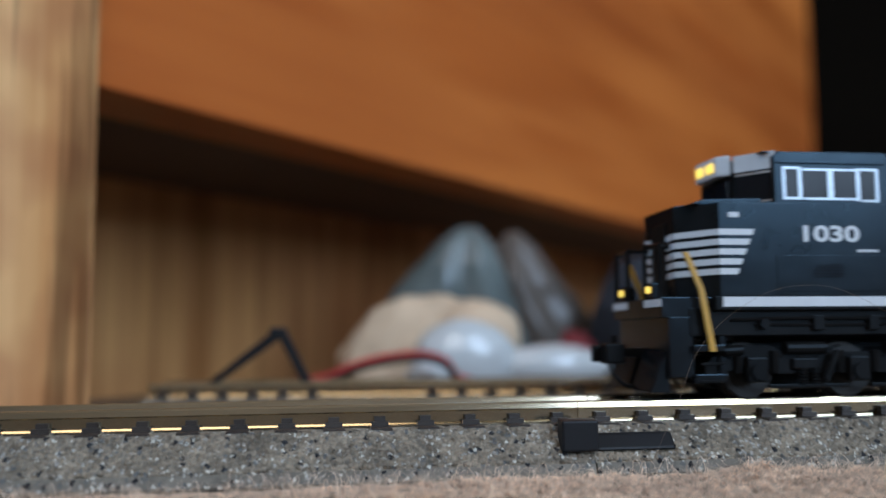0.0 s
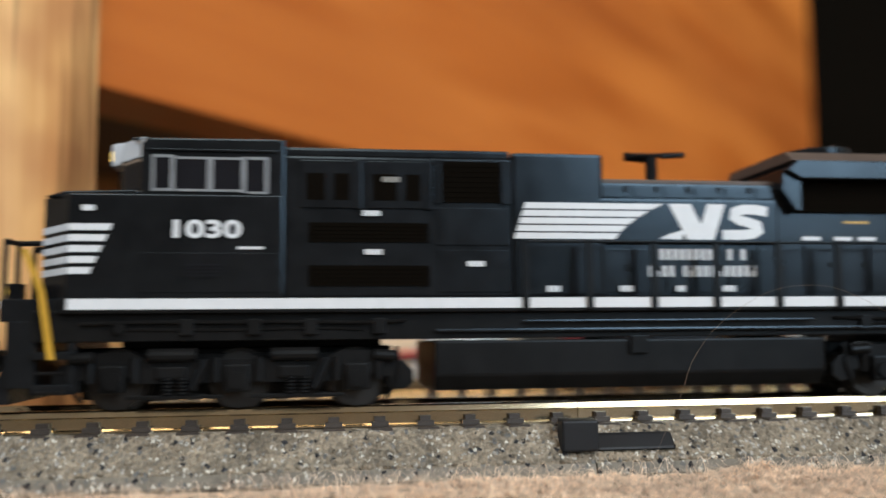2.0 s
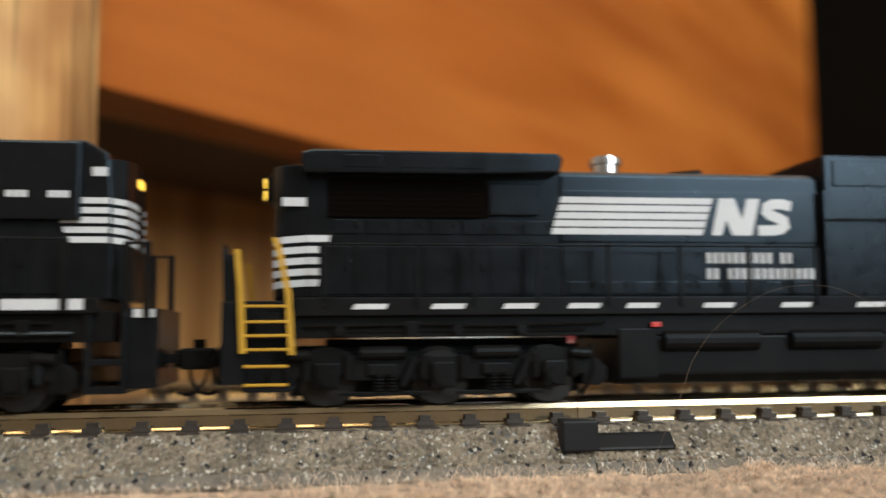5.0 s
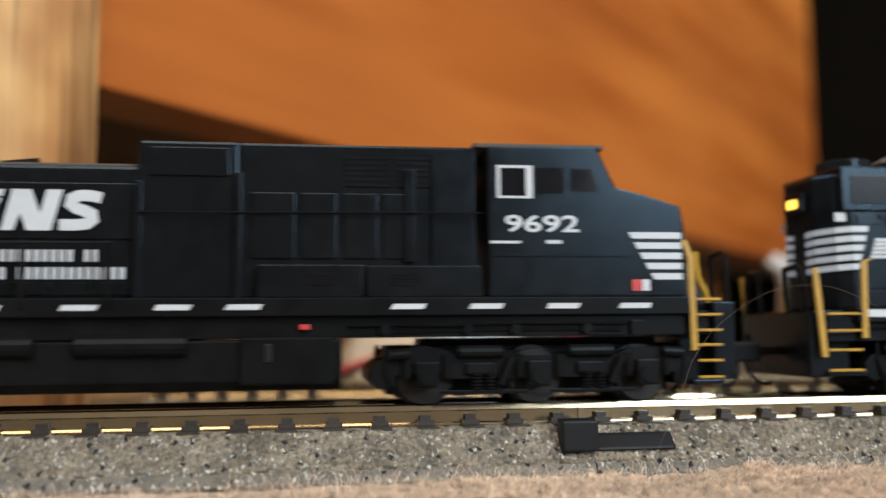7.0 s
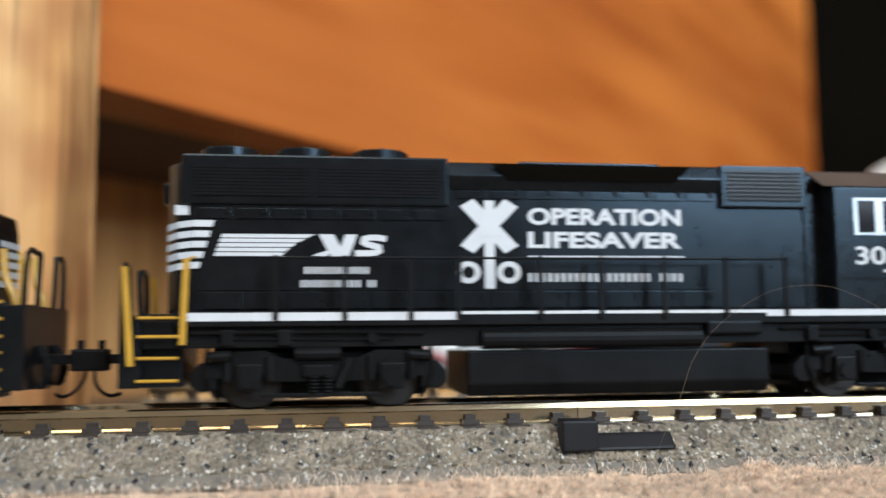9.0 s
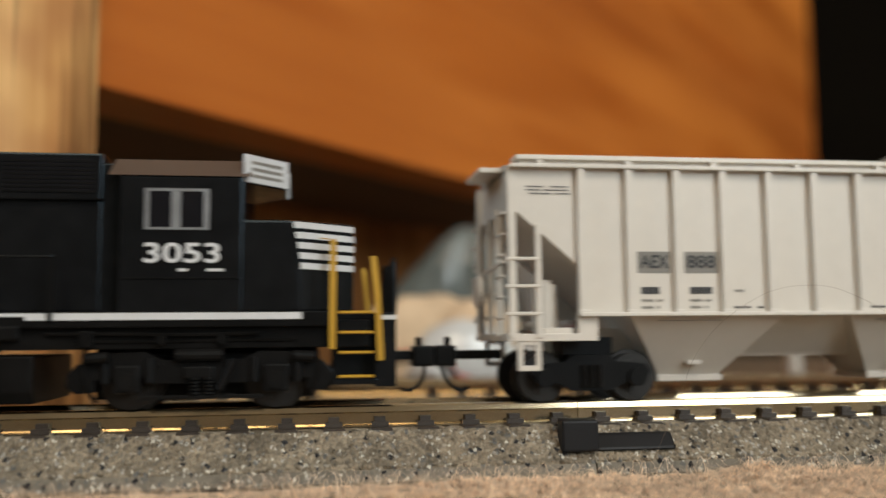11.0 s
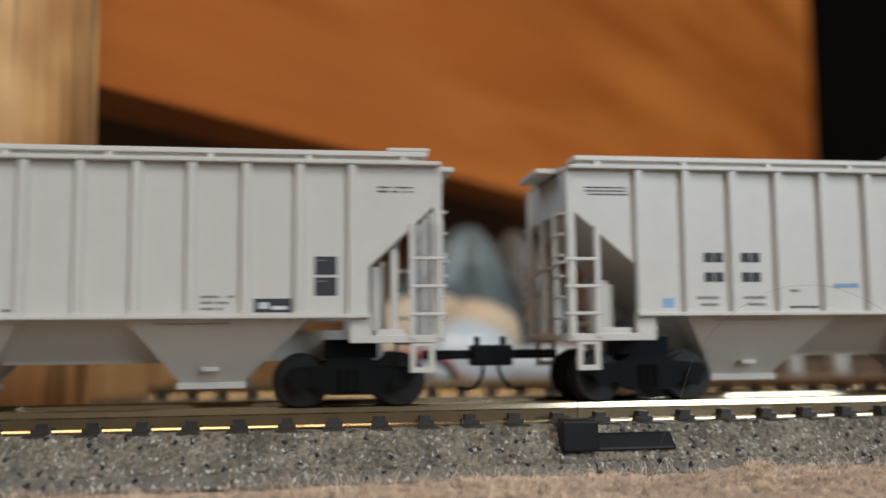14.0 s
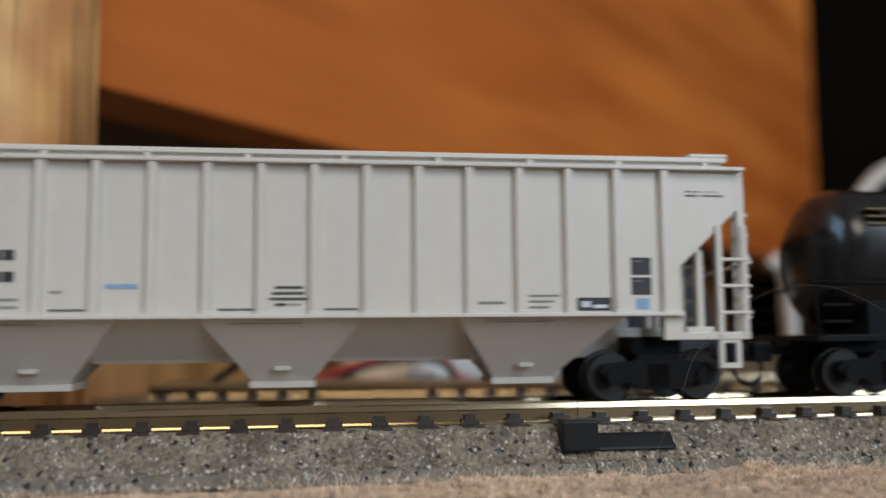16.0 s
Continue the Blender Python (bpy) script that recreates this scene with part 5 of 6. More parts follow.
    pilot("front_pilot", t, (110.6, 113.0, -8.4, 8.4, 2.2, 10.4), (106.0, 110.8, -6.2, 6.2, 2.4, 10.4), (106, 111, -9.0, -6.0, 2.5, 3.1), (106, 111, 6.0, 9.0, 2.5, 3.1), label="black end pilot and steps")
    for s in (-1, 1):
        for pts in ([(0.8, s * 3.4, 10.2), (0.5, s * 3.4, 15.2), (0.6, s * 4.0, 15.6), (0.7, s * 6.8, 15.4), (0.8, s * 7.4, 10.2)], [(112.8, s * 3.4, 10.4), (113.0, s * 3.4, 15.8), (113.0, s * 4.0, 16.2), (112.9, s * 6.8, 16.0), (112.8, s * 7.4, 10.4)]):
            bm = B()
            path(bm, pts, 0.35)
            part("end_handrail", bm, UNDER, t)
    pb("pilot_mark", t, WHITE, *both(111.2, 113.05, 8.38, 8.46, 9.6, 10.1), bev=0)
    outline("fuel_tank", t, UNDER, [(-8.2, 2.2), (-7.4, 0.9), (7.4, 0.9), (8.2, 2.2), (8.2, 6.0), (-8.2, 6.0)], 38.4, 74.6, "x", "black fuel tank", bev=0.25)
    for a, b in ((40.0, 66.0),):
        bm = B()
        for s in (-1, 1):
            rod(bm, (a, s * 8.4, 7.3), (b, s * 8.4, 7.3), 1.1, 14)
        part("air_reservoir", bm, UNDER, t)
    pb("pipe_valve", t, UNDER, *both(66.6, 73.4, 8.5, 9.4, 7.6, 9.2), bev=0.3)
    hung_pipes(t, 8, 37, 8.2, 8.8, 5)
    hung_pipes(t, 76, 105, 8.2, 8.8, 6)
    loco_truck(t, 22.0, 15.6, three=False)
    loco_truck(t, 92.0, 15.6, three=False)
    coupler(t, 1.0, -1)
    coupler(t, 112.6, 1)


# ---- covered hopper cars ----
def car_truck(t, xc):
    bm = B()
    for s in (-1, 1):
        y0, y1 = sorted((s * 6.6, s * 7.5))
        prism(bm, [(-7.2, 3.4), (-6.6, 4.3), (-3.2, 4.6), (-2.2, 5.4), (2.2, 5.4), (3.2, 4.6), (6.6, 4.3), (7.2, 3.4), (6.4, 2.2), (4.2, 2.2), (2.4, 1.3), (-2.4, 1.3), (-4.2, 2.2), (-6.4, 2.2)], y0, y1)
        for k in (-1, 1):
            rod(bm, (k * 5.5, s * 7.4, 2.8), (k * 5.5, s * 7.95, 2.8), 1.1, 14)
        for k in (-0.9, 0, 0.9):
            rod(bm, (k, s * 7.55, 1.7), (k, s * 7.55, 4.2), 0.42, 8)
    box(bm, -2.0, 2.0, -6.8, 6.8, 2.6, 5.2, 0.2)
    tr = part("truck", bm, UNDER, t, "black cast freight truck")
    tr.location = (xc * MM, 0, 0)
    axles(tr, (-5.5, 5.5), 2.75, CAR_WHEEL)


def hopper_car(x0, seed, marked):
    t = vehicle("hopper_car", x0, "light grey ribbed covered hopper car with dark lettering" if marked else "pale grey ribbed covered hopper car with small blue mark", "model freight car")
    L_ = 104.6
    # side sheets with sloping cut-outs at the ends
    for s in (-1, 1):
        outline("side_sheet", t, GREYCAR, [(0.9, 27), (L_ - 0.9, 27), (L_ - 0.9, 22.2), (96.4, 15.4), (96.4, 10), (8.1, 10), (8.1, 15.6), (0.9, 21.8)], *sorted((s * 9.3, s * 9.7)), bev=0.05)
    ribs = [8.5 + 5.74 * k for k in range(16)]
    for x in ribs:
        for s in (-1, 1):
            bm = B()
            prism(bm, [(x - 0.5, s * 9.68), (x - 0.42, s * 10.5), (x + 0.42, s * 10.5), (x + 0.5, s * 9.68)], 10.3, 26.75, "z")
            box(bm, x - 0.55, x + 0.55, *sorted((s * 9.6, s * 10.6)), 10.1, 10.5, 0.1)
            part("rib", bm, GREYCAR, t)
    pb("side_sill", t, GREYCAR, *both(8.0, 96.5, 9.2, 10.7, 9.75, 10.2), bev=0.08)
    pb("top_chord", t, GREYCAR, *both(0.2, L_ - 0.2, 9.2, 10.7, 26.7, 27.15), bev=0.1)
    # slope sheets and the hopper bays
    outline("slope_sheet", t, GREYCAR, [(0.9, 27), (0.9, 22.3), (14.6, 9.7), (90.0, 9.7), (L_ - 0.9, 22.3), (L_ - 0.9, 27)], -9.25, 9.25)
    for a, b, c, d in ((14.6, 20.0, 27.5, 33.4), (42.0, 47.6, 54.2, 59.8), (70.4, 75.6, 82.4, 89.9)):
        bm = B()
        top = [bm.verts.new(Vector(v) * MM) for v in ((a, -9.0, 9.75), (d, -9.0, 9.75), (d, 9.0, 9.75), (a, 9.0, 9.75))]
        bot = [bm.verts.new(Vector(v) * MM) for v in ((b, -2.9, 2.6), (c, -2.9, 2.6), (c, 2.9, 2.6), (b, 2.9, 2.6))]
        bm.faces.new(top)
        bm.faces.new(bot[::-1])
        for i in range(4):
            bm.faces.new((top[i], bot[i], bot[(i + 1) % 4], top[(i + 1) % 4]))
        bmesh.ops.recalc_face_normals(bm, faces=bm.faces[:])
        bay = part("hopper_bay", bm, GREYCAR, t, "tapered grey hopper bay")
        pb("outlet_gate", bay, GREYCAR, (b - 0.4, c + 0.4, -3.6, 3.6, 2.0, 2.75), bev=0.1)
        xm = (b + c) / 2
        pb("gate_bracket", bay, GREYCAR, *both(xm - 0.9, xm + 0.9, 3.8, 5.2, 4.0, 4.5), bev=0.1)
        pb("bay_seam", bay, INKGREY, *both(a + 3.2, a + 11, 9.0, 9.06, 9.2, 9.3), bev=0)
    for a, b in ((30.0, 45.5), (56.5, 74.0)):
        outline("bay_ridge", t, GREYCAR, [(-7.6, 9.74), (-2.4, 5.3), (-2.1, 4.9), (2.1, 4.9), (2.4, 5.3), (7.6, 9.74)], a, b, "x", "grey sloping sheet between hopper bays")
    pb("center_sill", t, GREYCAR, (6, L_ - 6, -1.6, 1.6, 4.95, 8.5))
    # roof, running boards, hatches
    outline("roof", t, GREYCAR, [(-9.9, 27.1), (-6, 27.7), (0, 28.0), (6, 27.7), (9.9, 27.1)], 0.4, L_ - 0.4, "x", "grey curved roof")
    pb("running_board", t, GREYCAR, *both(1.4, L_ - 1.4, 5.4, 8.6, 28.05, 28.6), bev=0.08)
    pb("board_riser", t, GREYCAR, *both(1.8, L_ - 1.8, 7.2, 7.9, 27.2, 28.3), bev=0)
    for k in range(10):
        x = 4.2 + k * 10.7
        pb("board_bracket", t, GREYCAR, *both(x - 0.35, x + 0.35, 7.9, 8.5, 27.3, 28.3), bev=0)
    pb("hatch_cover", t, GREYCAR, (5, L_ - 5, -2.4, 2.4, 27.9, 28.9), bev=0.3)
    pb("end_board", t, GREYCAR, (-2.2, 1.6, -4.6, 4.6, 27.1, 27.7), (L_ - 1.6, L_ + 2.2, -4.6, 4.6, 27.1, 27.7), label="grey end running board", bev=0.12)
    pb("board_step", t, GREYCAR, *both(98.6, 103.4, 5.2, 8.6, 28.6, 29.05), bev=0.15)
    # ends: posts, sills, ladders
    for e, (xa, way) in enumerate(((0.0, 1), (L_, -1))):
        def X(d):
            return xa + way * d

        def bx(a, b, *r):
            return (*sorted((X(a), X(b))), *r)
        pb("corner_post", t, GREYCAR, bx(0, 0.95, -9.75, -8.9, 7.2, 27), bx(0, 0.95, 8.9, 9.75, 7.2, 27), bev=0.08)
        pb("end_sheet", t, GREYCAR, bx(0.6, 0.95, -9.2, 9.2, 22.2, 27), bev=0.05)
        pb("end_sill", t, GREYCAR, bx(-0.2, 10.2, -9.9, -8.7, 7.0, 7.85), bx(-0.2, 10.2, 8.7, 9.9, 7.0, 7.85), bx(-0.2, 1.4, -9.9, 9.9, 7.0, 7.9), bx(8.0, 10.3, -9.9, -8.9, 7.0, 9.8), bx(8.0, 10.3, 8.9, 9.9, 7.0, 9.8), label="grey end sill", one=True, bev=0.08)
        pb("bolster", t, UNDER, bx(7, 13, -6.5, 6.5, 5.3, 7.4))
        pb("end_post", t, GREYCAR, bx(0.1, 0.8, -3.4, -2.6, 7.8, 22.4), bx(0.1, 0.8, 2.6, 3.4, 7.8, 22.4), bev=0.06)
        for s in (-1, 1):
            bm = B()
            for z in (10.1, 13.2, 16.3):
                rod(bm, (X(-0.35), s * 9.98, z), (X(3.75), s * 9.98, z), 0.22, 6)
            for a, b in ((0.0, 0.6), (3.1, 3.75)):
                box(bm, *sorted((X(a), X(b))), *sorted((s * 9.6, s * 10.1)), 7.4, 20.3, 0.05)
            part("side_ladder", bm, GREYCAR, t, "pale grey side ladder")
            bm = B()
            ya, yb = sorted((s * 9.3, s * 9.75))
            box(bm, *sorted((X(0.95), X(1.55))), ya, yb, 4.0, 7.1, 0.05)
            box(bm, *sorted((X(3.05), X(3.65))), ya, yb, 4.0, 7.1, 0.05)
            box(bm, *sorted((X(0.95), X(3.65))), ya, yb, 3.7, 4.3, 0.05)
            box(bm, *sorted((X(0.95), X(3.65))), ya, yb, 6.6, 7.1, 0.05)
            part("stirrup_step", bm, GREYCAR, t, "pale grey stirrup step")
        bm = B()
        for z in (9.6, 12.0, 14.4, 16.8, 19.2, 21.6):
            rod(bm, (X(-0.45), -9.4, z), (X(-0.45), -5.8, z), 0.18, 6)
            rod(bm, (X(-0.45), 9.4, z), (X(-0.45), 5.8, z), 0.18, 6)
        for s in (-1, 1):
            rod(bm, (X(-0.45), s * 5.8, 7.6), (X(-0.45), s * 5.8, 22.4), 0.25, 6)
        rod(bm, (X(-0.5), -9.8, 16.0), (X(-0.5), 9.8, 15.0), 0.22, 6)
        part("end_ladder", bm, GREYCAR, t)
        pb("end_brace", t, GREYCAR, bx(4.0, 7.4, -9.4, -8.4, 7.7, 8.5), bx(4.0, 7.4, 8.4, 9.4, 7.7, 8.5), bev=0.08)
        if e:
            pb("end_board_upright", t, GREYCAR, bx(4.9, 5.7, -8.7, -7.9, 7.6, 17.4), bx(4.9, 5.7, 7.9, 8.7, 7.6, 17.4), bev=0.08)
            part("brake_cylinder", rod(B(), (X(7.2), -6.0, 8.6), (X(7.2), -6.0, 15.6), 1.0, 16), GREYCAR, t)
        coupler(t, xa, -way, reach=1.7)
    if marked:
        bm = B()
        rod(bm, (-1.2, 4.0, 13.2), (-0.6, 4.0, 13.2), 2.0, 20)
        part("brake_wheel", bm, GREYCAR, t)
    bm = B()
    rod(bm, (5.2, -5.6, 8.0), (5.2, -5.6, 13.6), 1.45, 18)
    rod(bm, (5.2, -5.6, 13.5), (5.2, -5.6, 14.1), 0.9, 18)
    rod(bm, (5.2, -5.6, 9.0), (5.2, 4.0, 9.0), 0.4, 10)
    part("air_cylinder", bm, GREYCAR, t)
    car_truck(t, 10.1)
    car_truck(t, L_ - 10.1)
    # markings
    y = 9.72
    bars("capacity_writing", t, INK, 2.2, 7.2, 24.55, 24.7, y, 12, seed)
    bars("capacity_writing", t, INK, 2.2, 7.2, 24.15, 24.3, y, 12, seed + 1)
    bars("capacity_writing", t, INK, 2.6, 7.4, 23.75, 23.9, y, 11, seed + 2)
    bars("capacity_writing", t, INK, 97.4, 101.4, 24.2, 24.35, y, 10, seed + 3)
    bars("capacity_writing", t, INK, 97.4, 102.2, 23.7, 23.9, y, 12, seed + 4)
    if marked:
        pb("mark_panel", t, INKGREY, *both(15.2, 19.2, y - 0.04, y + 0.02, 14.7, 17.2), *both(20.9, 25.0, y - 0.04, y + 0.02, 14.7, 17.2), label="grey printed panel", bev=0)
        letters("AEX", 15.5, 19.0, 15.3, 16.8, y + 0.03, INK, t, 0.016)
        letters("888", 21.2, 24.7, 15.3, 16.8, y + 0.03, INK, t, 0.016)
        for x0_, n in ((15.6, 4), (21.5, 5)):
            bars("small_writing", t, INK, x0_, x0_ + n * 0.55, 12.3, 13.1, y, n, seed, gap=0.08)
            bars("small_writing", t, INKGREY, x0_, x0_ + 2.6, 11.4, 11.7, y, 7, seed + 5)
            bars("small_writing", t, INKGREY, x0_, x0_ + 2.2, 10.6, 10.9, y, 6, seed + 6)
    else:
        for x0_, z in ((16.4, 16.0), (21.0, 16.0), (16.4, 13.7), (21.0, 13.7)):
            bars("reporting_mark", t, INK, x0_, x0_ + 2.5, z, z + 1.1, y, 2, seed + int(x0_), gap=0.12)
        for x0_ in (15.4, 21.2):
            bars("small_writing", t, INKGREY, x0_, x0_ + 2.7, 11.7, 12.0, y, 7, seed + 5)
            bars("small_writing", t, INKGREY, x0_, x0_ + 2.7, 10.9, 11.2, y, 6, seed + 6)
        bars("blue_mark", t, BLUEINK, 32.6, 35.8, 13.0, 13.5, y, 6, seed, gap=0.1)
        pb("blue_square", t, BLUEINK, *both(11.2, 12.6, y - 0.04, y + 0.02, 10.7, 11.8), bev=0)
        pb("blue_square", t, BLUEINK, *both(91.0, 92.6, y - 0.04, y + 0.02, 10.5, 11.8), bev=0)
        bars("small_writing", t, INKGREY, 72.6, 75.6, 11.2, 11.5, y, 8, seed + 1, gap=0.2)
    bars("small_writing", t, INKGREY, 27.0, 28.2, 12.5, 12.8, y, 3, seed)
    bars("small_writing", t, INK, 26.9, 30.6, 10.6, 10.85, y, 9, seed)
    bars("small_writing", t, INK, 44.2, 48.0, 10.6, 10.85, y, 9, seed)
    for k, (a, b) in enumerate(((50.2, 53.2), (49.9, 53.4), (49.6, 53.7), (50.2, 53.2))):
        bars("small_writing", t, INK, a, b, 12.95 - 0.62 * k, 13.25 - 0.62 * k, y, 9, seed + k, gap=0.18)
    bars("small_writing", t, INK, 55.6, 59.2, 10.6, 10.85, y, 9, seed)
    for k in range(3):
        bars("small_writing", t, INKGREY, 78.4, 82.0 - 0.6 * k, 12.0 - 0.65 * k, 12.25 - 0.65 * k, y, 9, seed + k)
    pb("dark_label", t, INK, *both(84.0, 88.0, y - 0.04, y + 0.02, 10.4, 11.9), label="small dark printed label", bev=0)
    pb("label_print", t, WHITE, *both(84.5, 85.6, y, y + 0.05, 10.8, 11.5), *both(85.9, 87.6, y, y + 0.05, 10.7, 11.1), bev=0)
    for z in (12.2, 14.5):
        pb("inspection_panel", t, INK, *both(90.5, 92.9, y - 0.04, y + 0.02, z, z + 2.0), label="black printed inspection panel", bev=0)
        bars("panel_writing", t, INKGREY, 90.7, 91.8, z + 1.5, z + 1.65, y + 0.03, 4, seed)


# ---- tank car ----
def tank_car():
    t = vehicle("tank_car", 696.0, "glossy black cylindrical model tank car with faint yellow lettering", "model freight car")
    bm = B()
    prof = [(2.4, 0.0), (2.6, 3.5), (3.4, 6.4), (4.8, 8.3), (6.6, 9.2), (97.0, 9.2), (98.8, 8.3), (100.2, 6.4), (101.0, 3.5), (101.2, 0.0)]
    n = 40
    rings = []
    for x, r in prof:
        if r == 0:
            rings.append([bm.verts.new(Vector((x, 0, 17.0)) * MM)])
        else:
            rings.append([bm.verts.new(Vector((x, r * math.cos(k * 2 * math.pi / n), 17.0 + r * math.sin(k * 2 * math.pi / n))) * MM) for k in range(n)])
    for a, b in zip(rings, rings[1:]):
        for k in range(n):
            va = a if len(a) == 1 else [a[k], a[(k + 1) % n]]
            vb = b if len(b) == 1 else [b[(k + 1) % n], b[k]]
            bm.faces.new(list(va) + list(vb))
    bmesh.ops.recalc_face_normals(bm, faces=bm.faces[:])
    part("tank", bm, TANKBLACK, t, "glossy black tank shell", smooth=True)
    pb("end_platform", t, UNDER, (-0.5, 8, -8.8, 8.8, 6.6, 7.4), (95.6, 104, -8.8, 8.8, 6.6, 7.4))
    pb("center_sill", t, UNDER, (0, 103.6, -1.8, 1.8, 4.9, 7.0))
    pb("saddle", t, UNDER, (7, 13, -7.5, 7.5, 7.0, 11.5), (90.6, 96.6, -7.5, 7.5, 7.0, 11.5))
    pb("dome", t, TANKBLACK, (48, 56, -3.5, 3.5, 25.8, 28.2), bev=0.8)
    bm = B()
    for s in (-1, 1):
        path(bm, [(0, s * 8.8, 7.2), (0, s * 8.8, 13.5), (7, s * 9.6, 13.5), (96.6, s * 9.6, 13.5), (103.6, s * 8.8, 13.5), (103.6, s * 8.8, 7.2)], 0.22, 6)
        for z in (9, 11, 13):
            rod(bm, (0.4, s * 8.9, z), (4.0, s * 8.9, z), 0.2, 6)
    part("handrail", bm, UNDER, t)
    for k in range(3):
        bm = B()
        box(bm, 6.9, 9.6 + 0.5 * k, -8.6, -7.0, 22.6 - k * 0.9, 22.85 - k * 0.9)
        part("small_writing", bm, FADED, t)
    car_truck(t, 10.0)
    car_truck(t, 93.6)
    coupler(t, 0.0, -1, reach=3.0)
    coupler(t, 103.6, 1)


wide_cab_locomotive()
long_hood_locomotive()
road_switcher()
hopper_car(462.7, 3, True)
hopper_car(581.75, 60, False)
tank_car()


# ---- things on the floor behind the track ----
def stand():
    bm = B()
    prism(bm, [(-18.6, 7.4), (-16.6, 7.4), (-5.4, 15.4), (-1.2, 7.4), (0.6, 7.4), (-4.2, 17.2), (-6.6, 17.0)], 55.2, 57.0, bev=0.2)
    box(bm, -7.2, -4.0, 55.0, 57.2, 15.4, 17.6, 0.4)
    thing("bumper_stop", bm, JOINER, "black plastic V-shaped bumper on the siding", "track bumper")


def lump(name, centre, size, mat, seed, rough=0.25, label="", category="", freq=1.6, crease=0.0, floor=0.0):
    bm = B()
    bmesh.ops.create_icosphere(bm, subdivisions=5, radius=1.0)
    for v in bm.verts:
        p = v.co.copy()
        n = noise.noise(p * freq + Vector((seed, 0, 0))) * rough + noise.noise(p * freq * 2.7 + Vector((0, seed, 0))) * rough * 0.45
        if crease:
            n += abs(noise.noise(p * freq * 3.5 + Vector((0, 0, seed)))) * crease
        q = p * (1 + n)
        v.co = Vector((centre[0] + q.x * size[0], centre[1] + q.y * size[1], max(floor, centre[2] + q.z * size[2]))) * MM
    return thing(name, bm, mat, label, category, smooth=True)


def sack(name, left, right, y, depth, mat, seed, label):
    """A limp bag: upright folds between a left and a right outline, given as (x, y offset, z) from the floor up."""
    n, verts, faces = 48, [], []
    fine = []
    for i in range(len(left) - 1):
        for k in range(6):
            u = k / 6
            fine.append([Vector(p[i]).lerp(Vector(p[i + 1]), u) for p in (left, right)])
    fine.append([Vector(left[-1]), Vector(right[-1])])
    fine[0][0].z = fine[0][1].z = 0.0
    for j, (a, b) in enumerate(fine):
        c, w = (a + b) / 2, (b.x - a.x) / 2
        for k in range(n):
            g = k * 2 * math.pi / n
            fold = 1 + 0.10 * math.sin(g * 5 + seed + a.z * 0.09) + 0.07 * math.sin(g * 9 + a.z * 0.17) + noise.noise(Vector((math.cos(g) * 2, math.sin(g) * 2, a.z * 0.11 + seed))) * 0.16
            d = depth * min(1.0, w / 12) * fold
            edge = 1 + noise.noise(Vector((seed, g, a.z * 0.2))) * 0.06
            verts.append(((c.x + math.cos(g) * w * edge) * MM, (y + c.y + math.sin(g) * d) * MM, c.z * MM))
    for j in range(len(fine) - 1):
        for k in range(n):
            faces.append((j * n + k, j * n + (k + 1) % n, (j + 1) * n + (k + 1) % n, (j + 1) * n + k))
    faces.append(tuple((len(fine) - 1) * n + k for k in range(n)))
    faces.append(tuple(reversed(range(n))))
    me = bpy.data.meshes.new(name)
    me.from_pydata(verts, [], faces)
    me.materials.append(mat)
    for p in me.polygons:
        p.use_smooth = True
    tagged(new(name, me), label, "plastic bag")


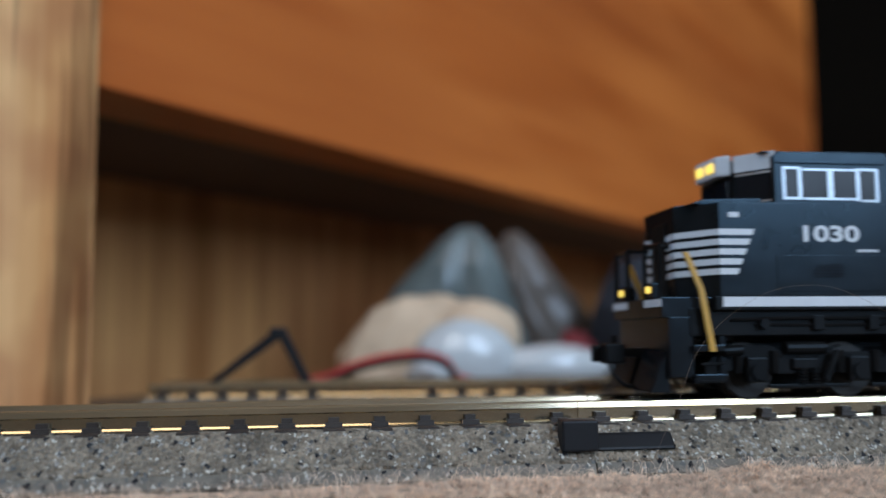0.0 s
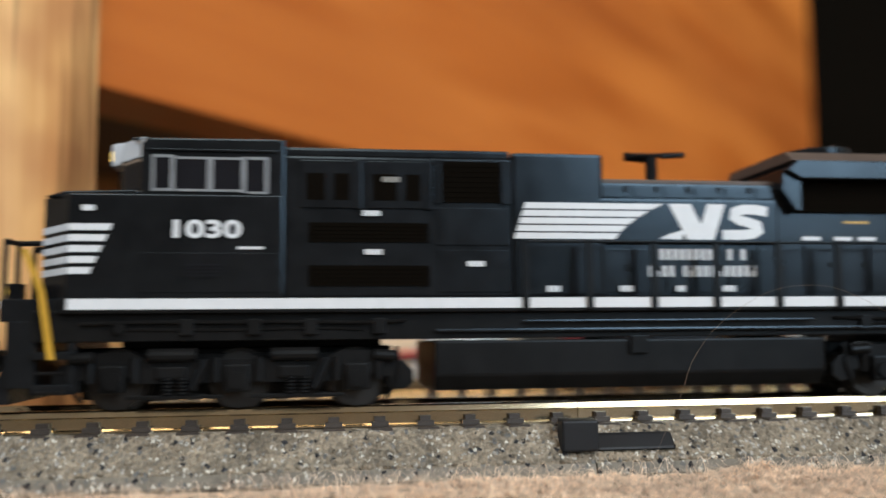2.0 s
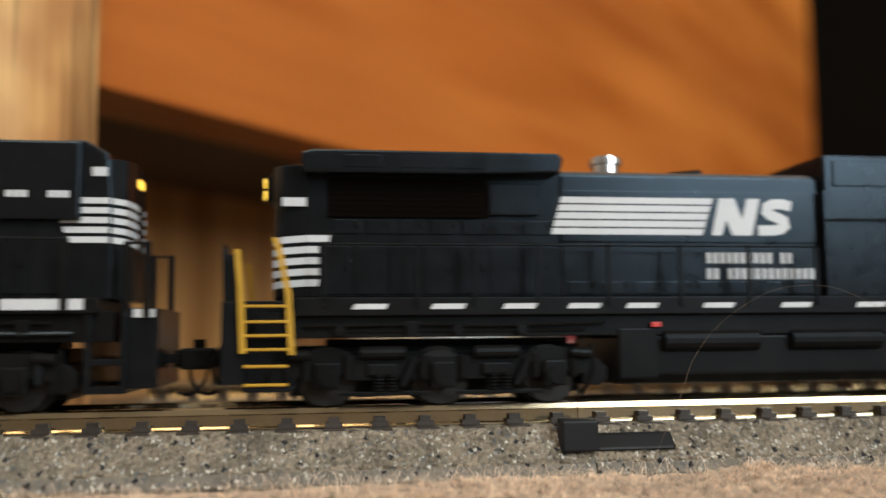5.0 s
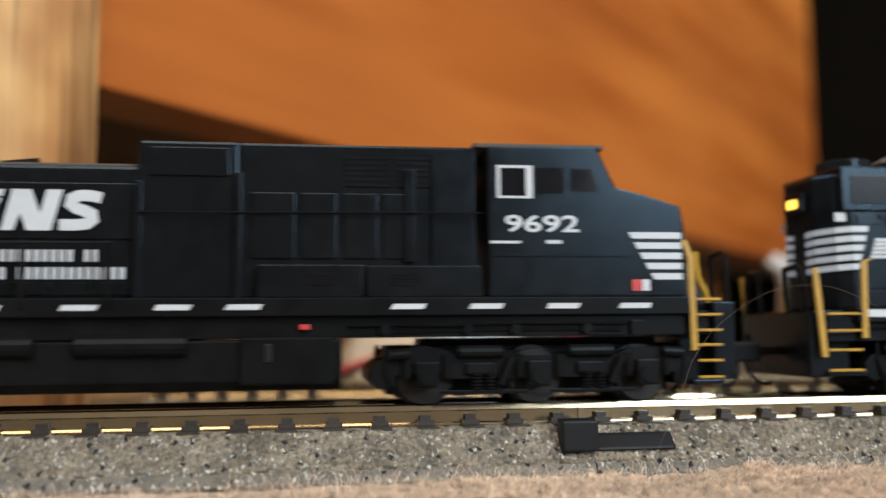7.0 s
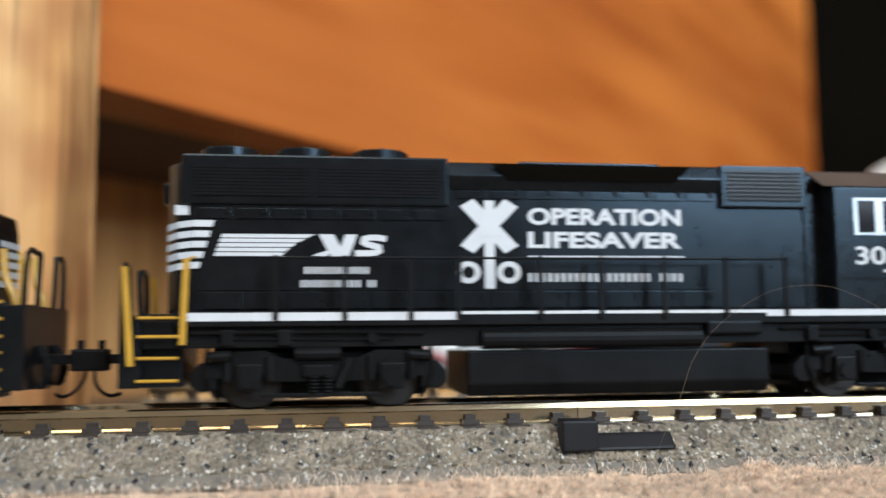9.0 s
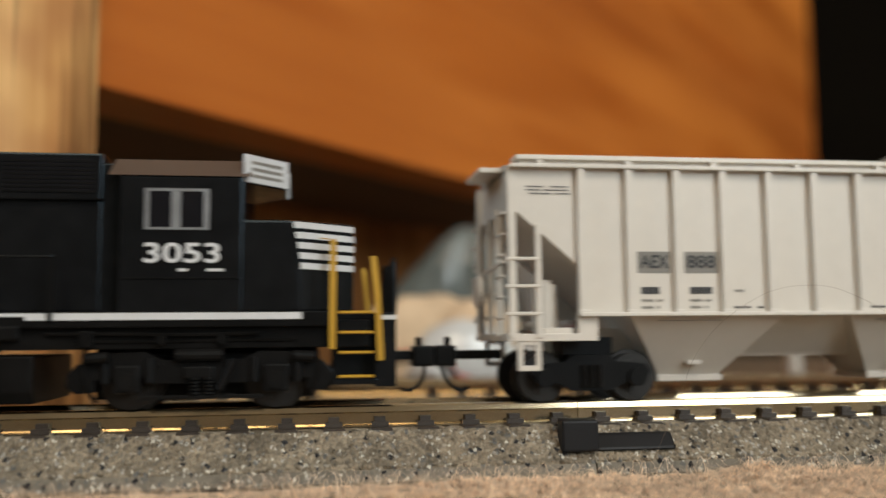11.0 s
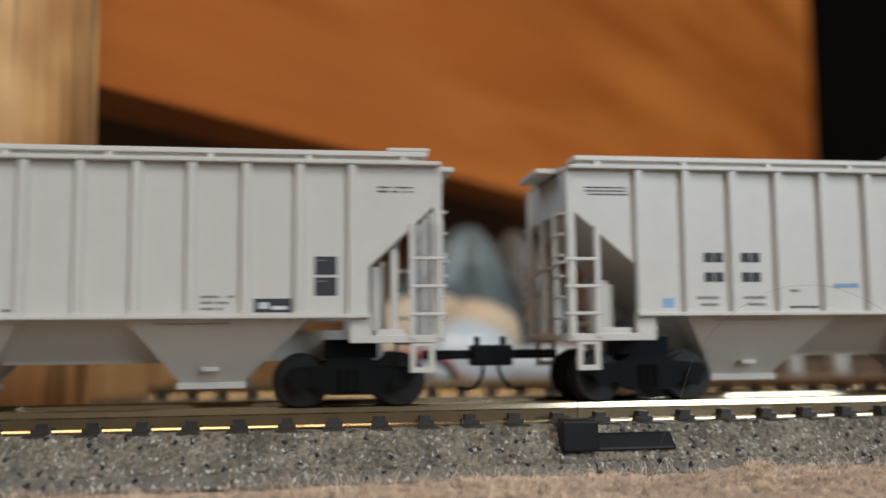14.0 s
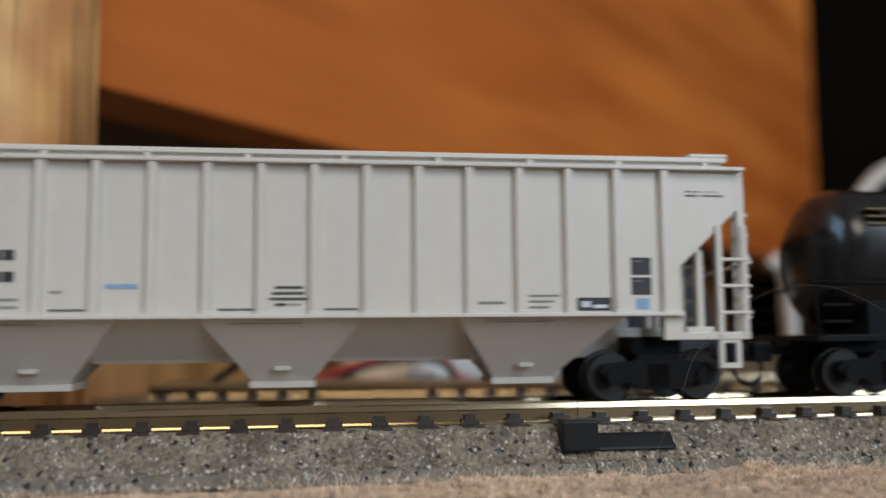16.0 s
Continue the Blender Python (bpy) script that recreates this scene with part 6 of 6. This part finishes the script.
def clutter():
    bag_label = "crumpled translucent grey plastic bag on the carpet"
    sack("plastic_bag", [(11, 0, 4), (13, 4, 14), (19, 3, 24), (26, 1, 33), (33, 0, 40.5), (38.5, 0, 44.5), (41.5, 0, 45.0)], [(58, 0, 4), (58, 2, 14), (55, 0, 24), (52, 1, 33), (48.5, 0, 40.5), (45, 0, 44.5), (43, 0, 45.0)], 128, 9.0, BAG, 3.3, bag_label)
    sack("plastic_bag", [(40, 0, 3), (42, 0, 16), (45, 0, 28), (49, 0, 37), (52, 0, 42), (55, 0, 45)], [(86, 0, 3), (83, 0, 16), (73, 0, 27), (66, 0, 36), (62, 0, 42), (58, 0, 45)], 138, 8.0, BAGWARM, 7.7, "thin brownish translucent plastic bag on the carpet")
    lump("cloth", (28.5, 109, 10), (21, 9, 15), CREAM, 8.1, 0.12, "cream folded cloth lying on the carpet", "cloth", 1.3, 0.05)
    lump("cloth", (39, 105, 16), (11, 7, 8.5), CREAM, 4.4, 0.08, "off-white folded cloth lying on cream cloth", "cloth", 1.1, 0.02, 6)
    lump("white_bottle", (36, 100, 10.5), (13, 7, 9.0), GLOSSWHITE, 5.7, 0.08, "small white plastic bottle lying down", "bottle", 1.0)
    lump("white_bottle", (56, 100, 8.6), (15, 6, 5.2), GLOSSWHITE, 6.9, 0.06, "slim white plastic bottle lying down", "bottle", 1.0)
    lump("white_ball", (25.2, 90, 6.2), (4.6, 4, 4.6), GLOSSWHITE, 2.2, 0.05, "small glossy white plastic ball", "ball", 1.0)
    lump("dark_bag", (92, 124, 15), (17, 12, 22), NAVY, 12.4, 0.15, "dark navy cloth bag in the shade", "bag", 1.4, 0.08)
    lump("red_cloth", (67, 117, 8.5), (6, 5, 8), DARKRED, 7.4, 0.15, "dark red cloth bundle", "cloth", 1.4, 0.08)
    # wires
    for name, mat, dz, dy, lab in (("red_wire", RED, 0.0, 0.0, "red insulated wire looped on the carpet"), ("black_wire", UNDER, -0.9, -1.8, "black insulated wire looped on the carpet")):
        bm = B()
        pts = [(-6, 84, 5.8), (3.1, 82, 7.5), (8.4, 82, 9.6), (13.1, 82, 11.0), (17.9, 82, 11.8), (23.3, 82, 12.1), (26.9, 82, 11.4), (29.3, 82, 9.9), (30.9, 82, 7.4), (36, 80, 6.0), (48, 80, 5.6), (80, 84, 5.4)]
        path(bm, [(x, y + dy, z + dz) for x, y, z in pts], 0.75, 8)
        thing(name, bm, mat, lab, "wire", smooth=True)
    for pts, r in (([(173, 172, 8), (175.5, 171, 30), (177.0, 170, 46.8), (179.7, 170, 54.5), (184.5, 170, 61.9), (191.6, 170, 69.0), (199.4, 170, 72.1), (209.5, 170, 71.1), (222, 170, 58), (228, 170, 8)], 2.3),
                   ([(160, 175, 2.2), (157, 172, 30), (162.1, 168, 44.5), (173.3, 168, 46.8), (184.7, 168, 48.0), (202.2, 168, 47.0), (225, 168, 40), (235, 168, 2)], 2.2),
                   ([(167.8, 164, 45.5), (165.9, 163, 36.1), (168.0, 163, 20.3), (169, 163, 2)], 2.6),
                   ([(140, 150, 36), (142.5, 150, 38.0), (144.8, 150, 31.4), (145.6, 150, 23.6), (146, 150, 2)], 2.2)):
        bm = B()
        path(bm, pts, r, 12, 5)
        thing("white_cable", bm, CABLEWHITE, "thick off-white cable looped behind the track", "cable", "white cables", smooth=True)
    # near-black furniture, added to fill the dark area beyond the cabinet
    c = base("dark_cupboard", pose(0, 0, 0), "added near-black cupboard that stands for deep shade", "cupboard")
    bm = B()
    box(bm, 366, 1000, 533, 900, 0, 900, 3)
    part("carcass", bm, DARKFILL, c)
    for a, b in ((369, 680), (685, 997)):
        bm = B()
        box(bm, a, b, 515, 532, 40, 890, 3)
        d = part("door", bm, DARKFILL, c)
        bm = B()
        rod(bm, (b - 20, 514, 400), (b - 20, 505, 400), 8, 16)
        part("knob", bm, DARKFILL, d)
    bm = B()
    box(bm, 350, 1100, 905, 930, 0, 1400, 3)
    thing("dark_filler_panel", bm, DARKFILL, "added near-black panel that stands for deep shade", "screen")
    # a stray fibre standing before the rails
    bm = B()
    path(bm, [(36, -14.5, 0.6), (38.2, -14.2, 5.0), (40.5, -13.5, 9.0), (41.9, -13.5, 12.6), (44.5, -13.5, 16.0), (47.8, -13.5, 18.5), (51.3, -13.5, 20.3), (54.7, -13.5, 21.0), (58.9, -13.5, 20.9), (63.0, -13.5, 19.4), (65.6, -13.5, 18.0)], 0.014, 5)
    thing("loose_fibre", bm, DULLFIBRE, "single loose carpet fibre curling over the track", "fibre")


stand()
clutter()


# ---- motion ----
def motions():
    for t, x0 in TRAIN:
        walk(t, [(a, pose((x0 + s) * MM, 0, RAIL * MM)) for a, s in SHIFT])
    ts, ss = [a for a, _ in SHIFT], [s for _, s in SHIFT]
    steps = [k / 10 for k in range(161)]
    run = np.interp(steps, ts, ss)
    for w, x, r in WHEELS:
        walk(w, [(a, pose(x * MM, 0, r * MM, 0, math.degrees(s / r), 0)) for a, s in zip(steps, run)])


motions()
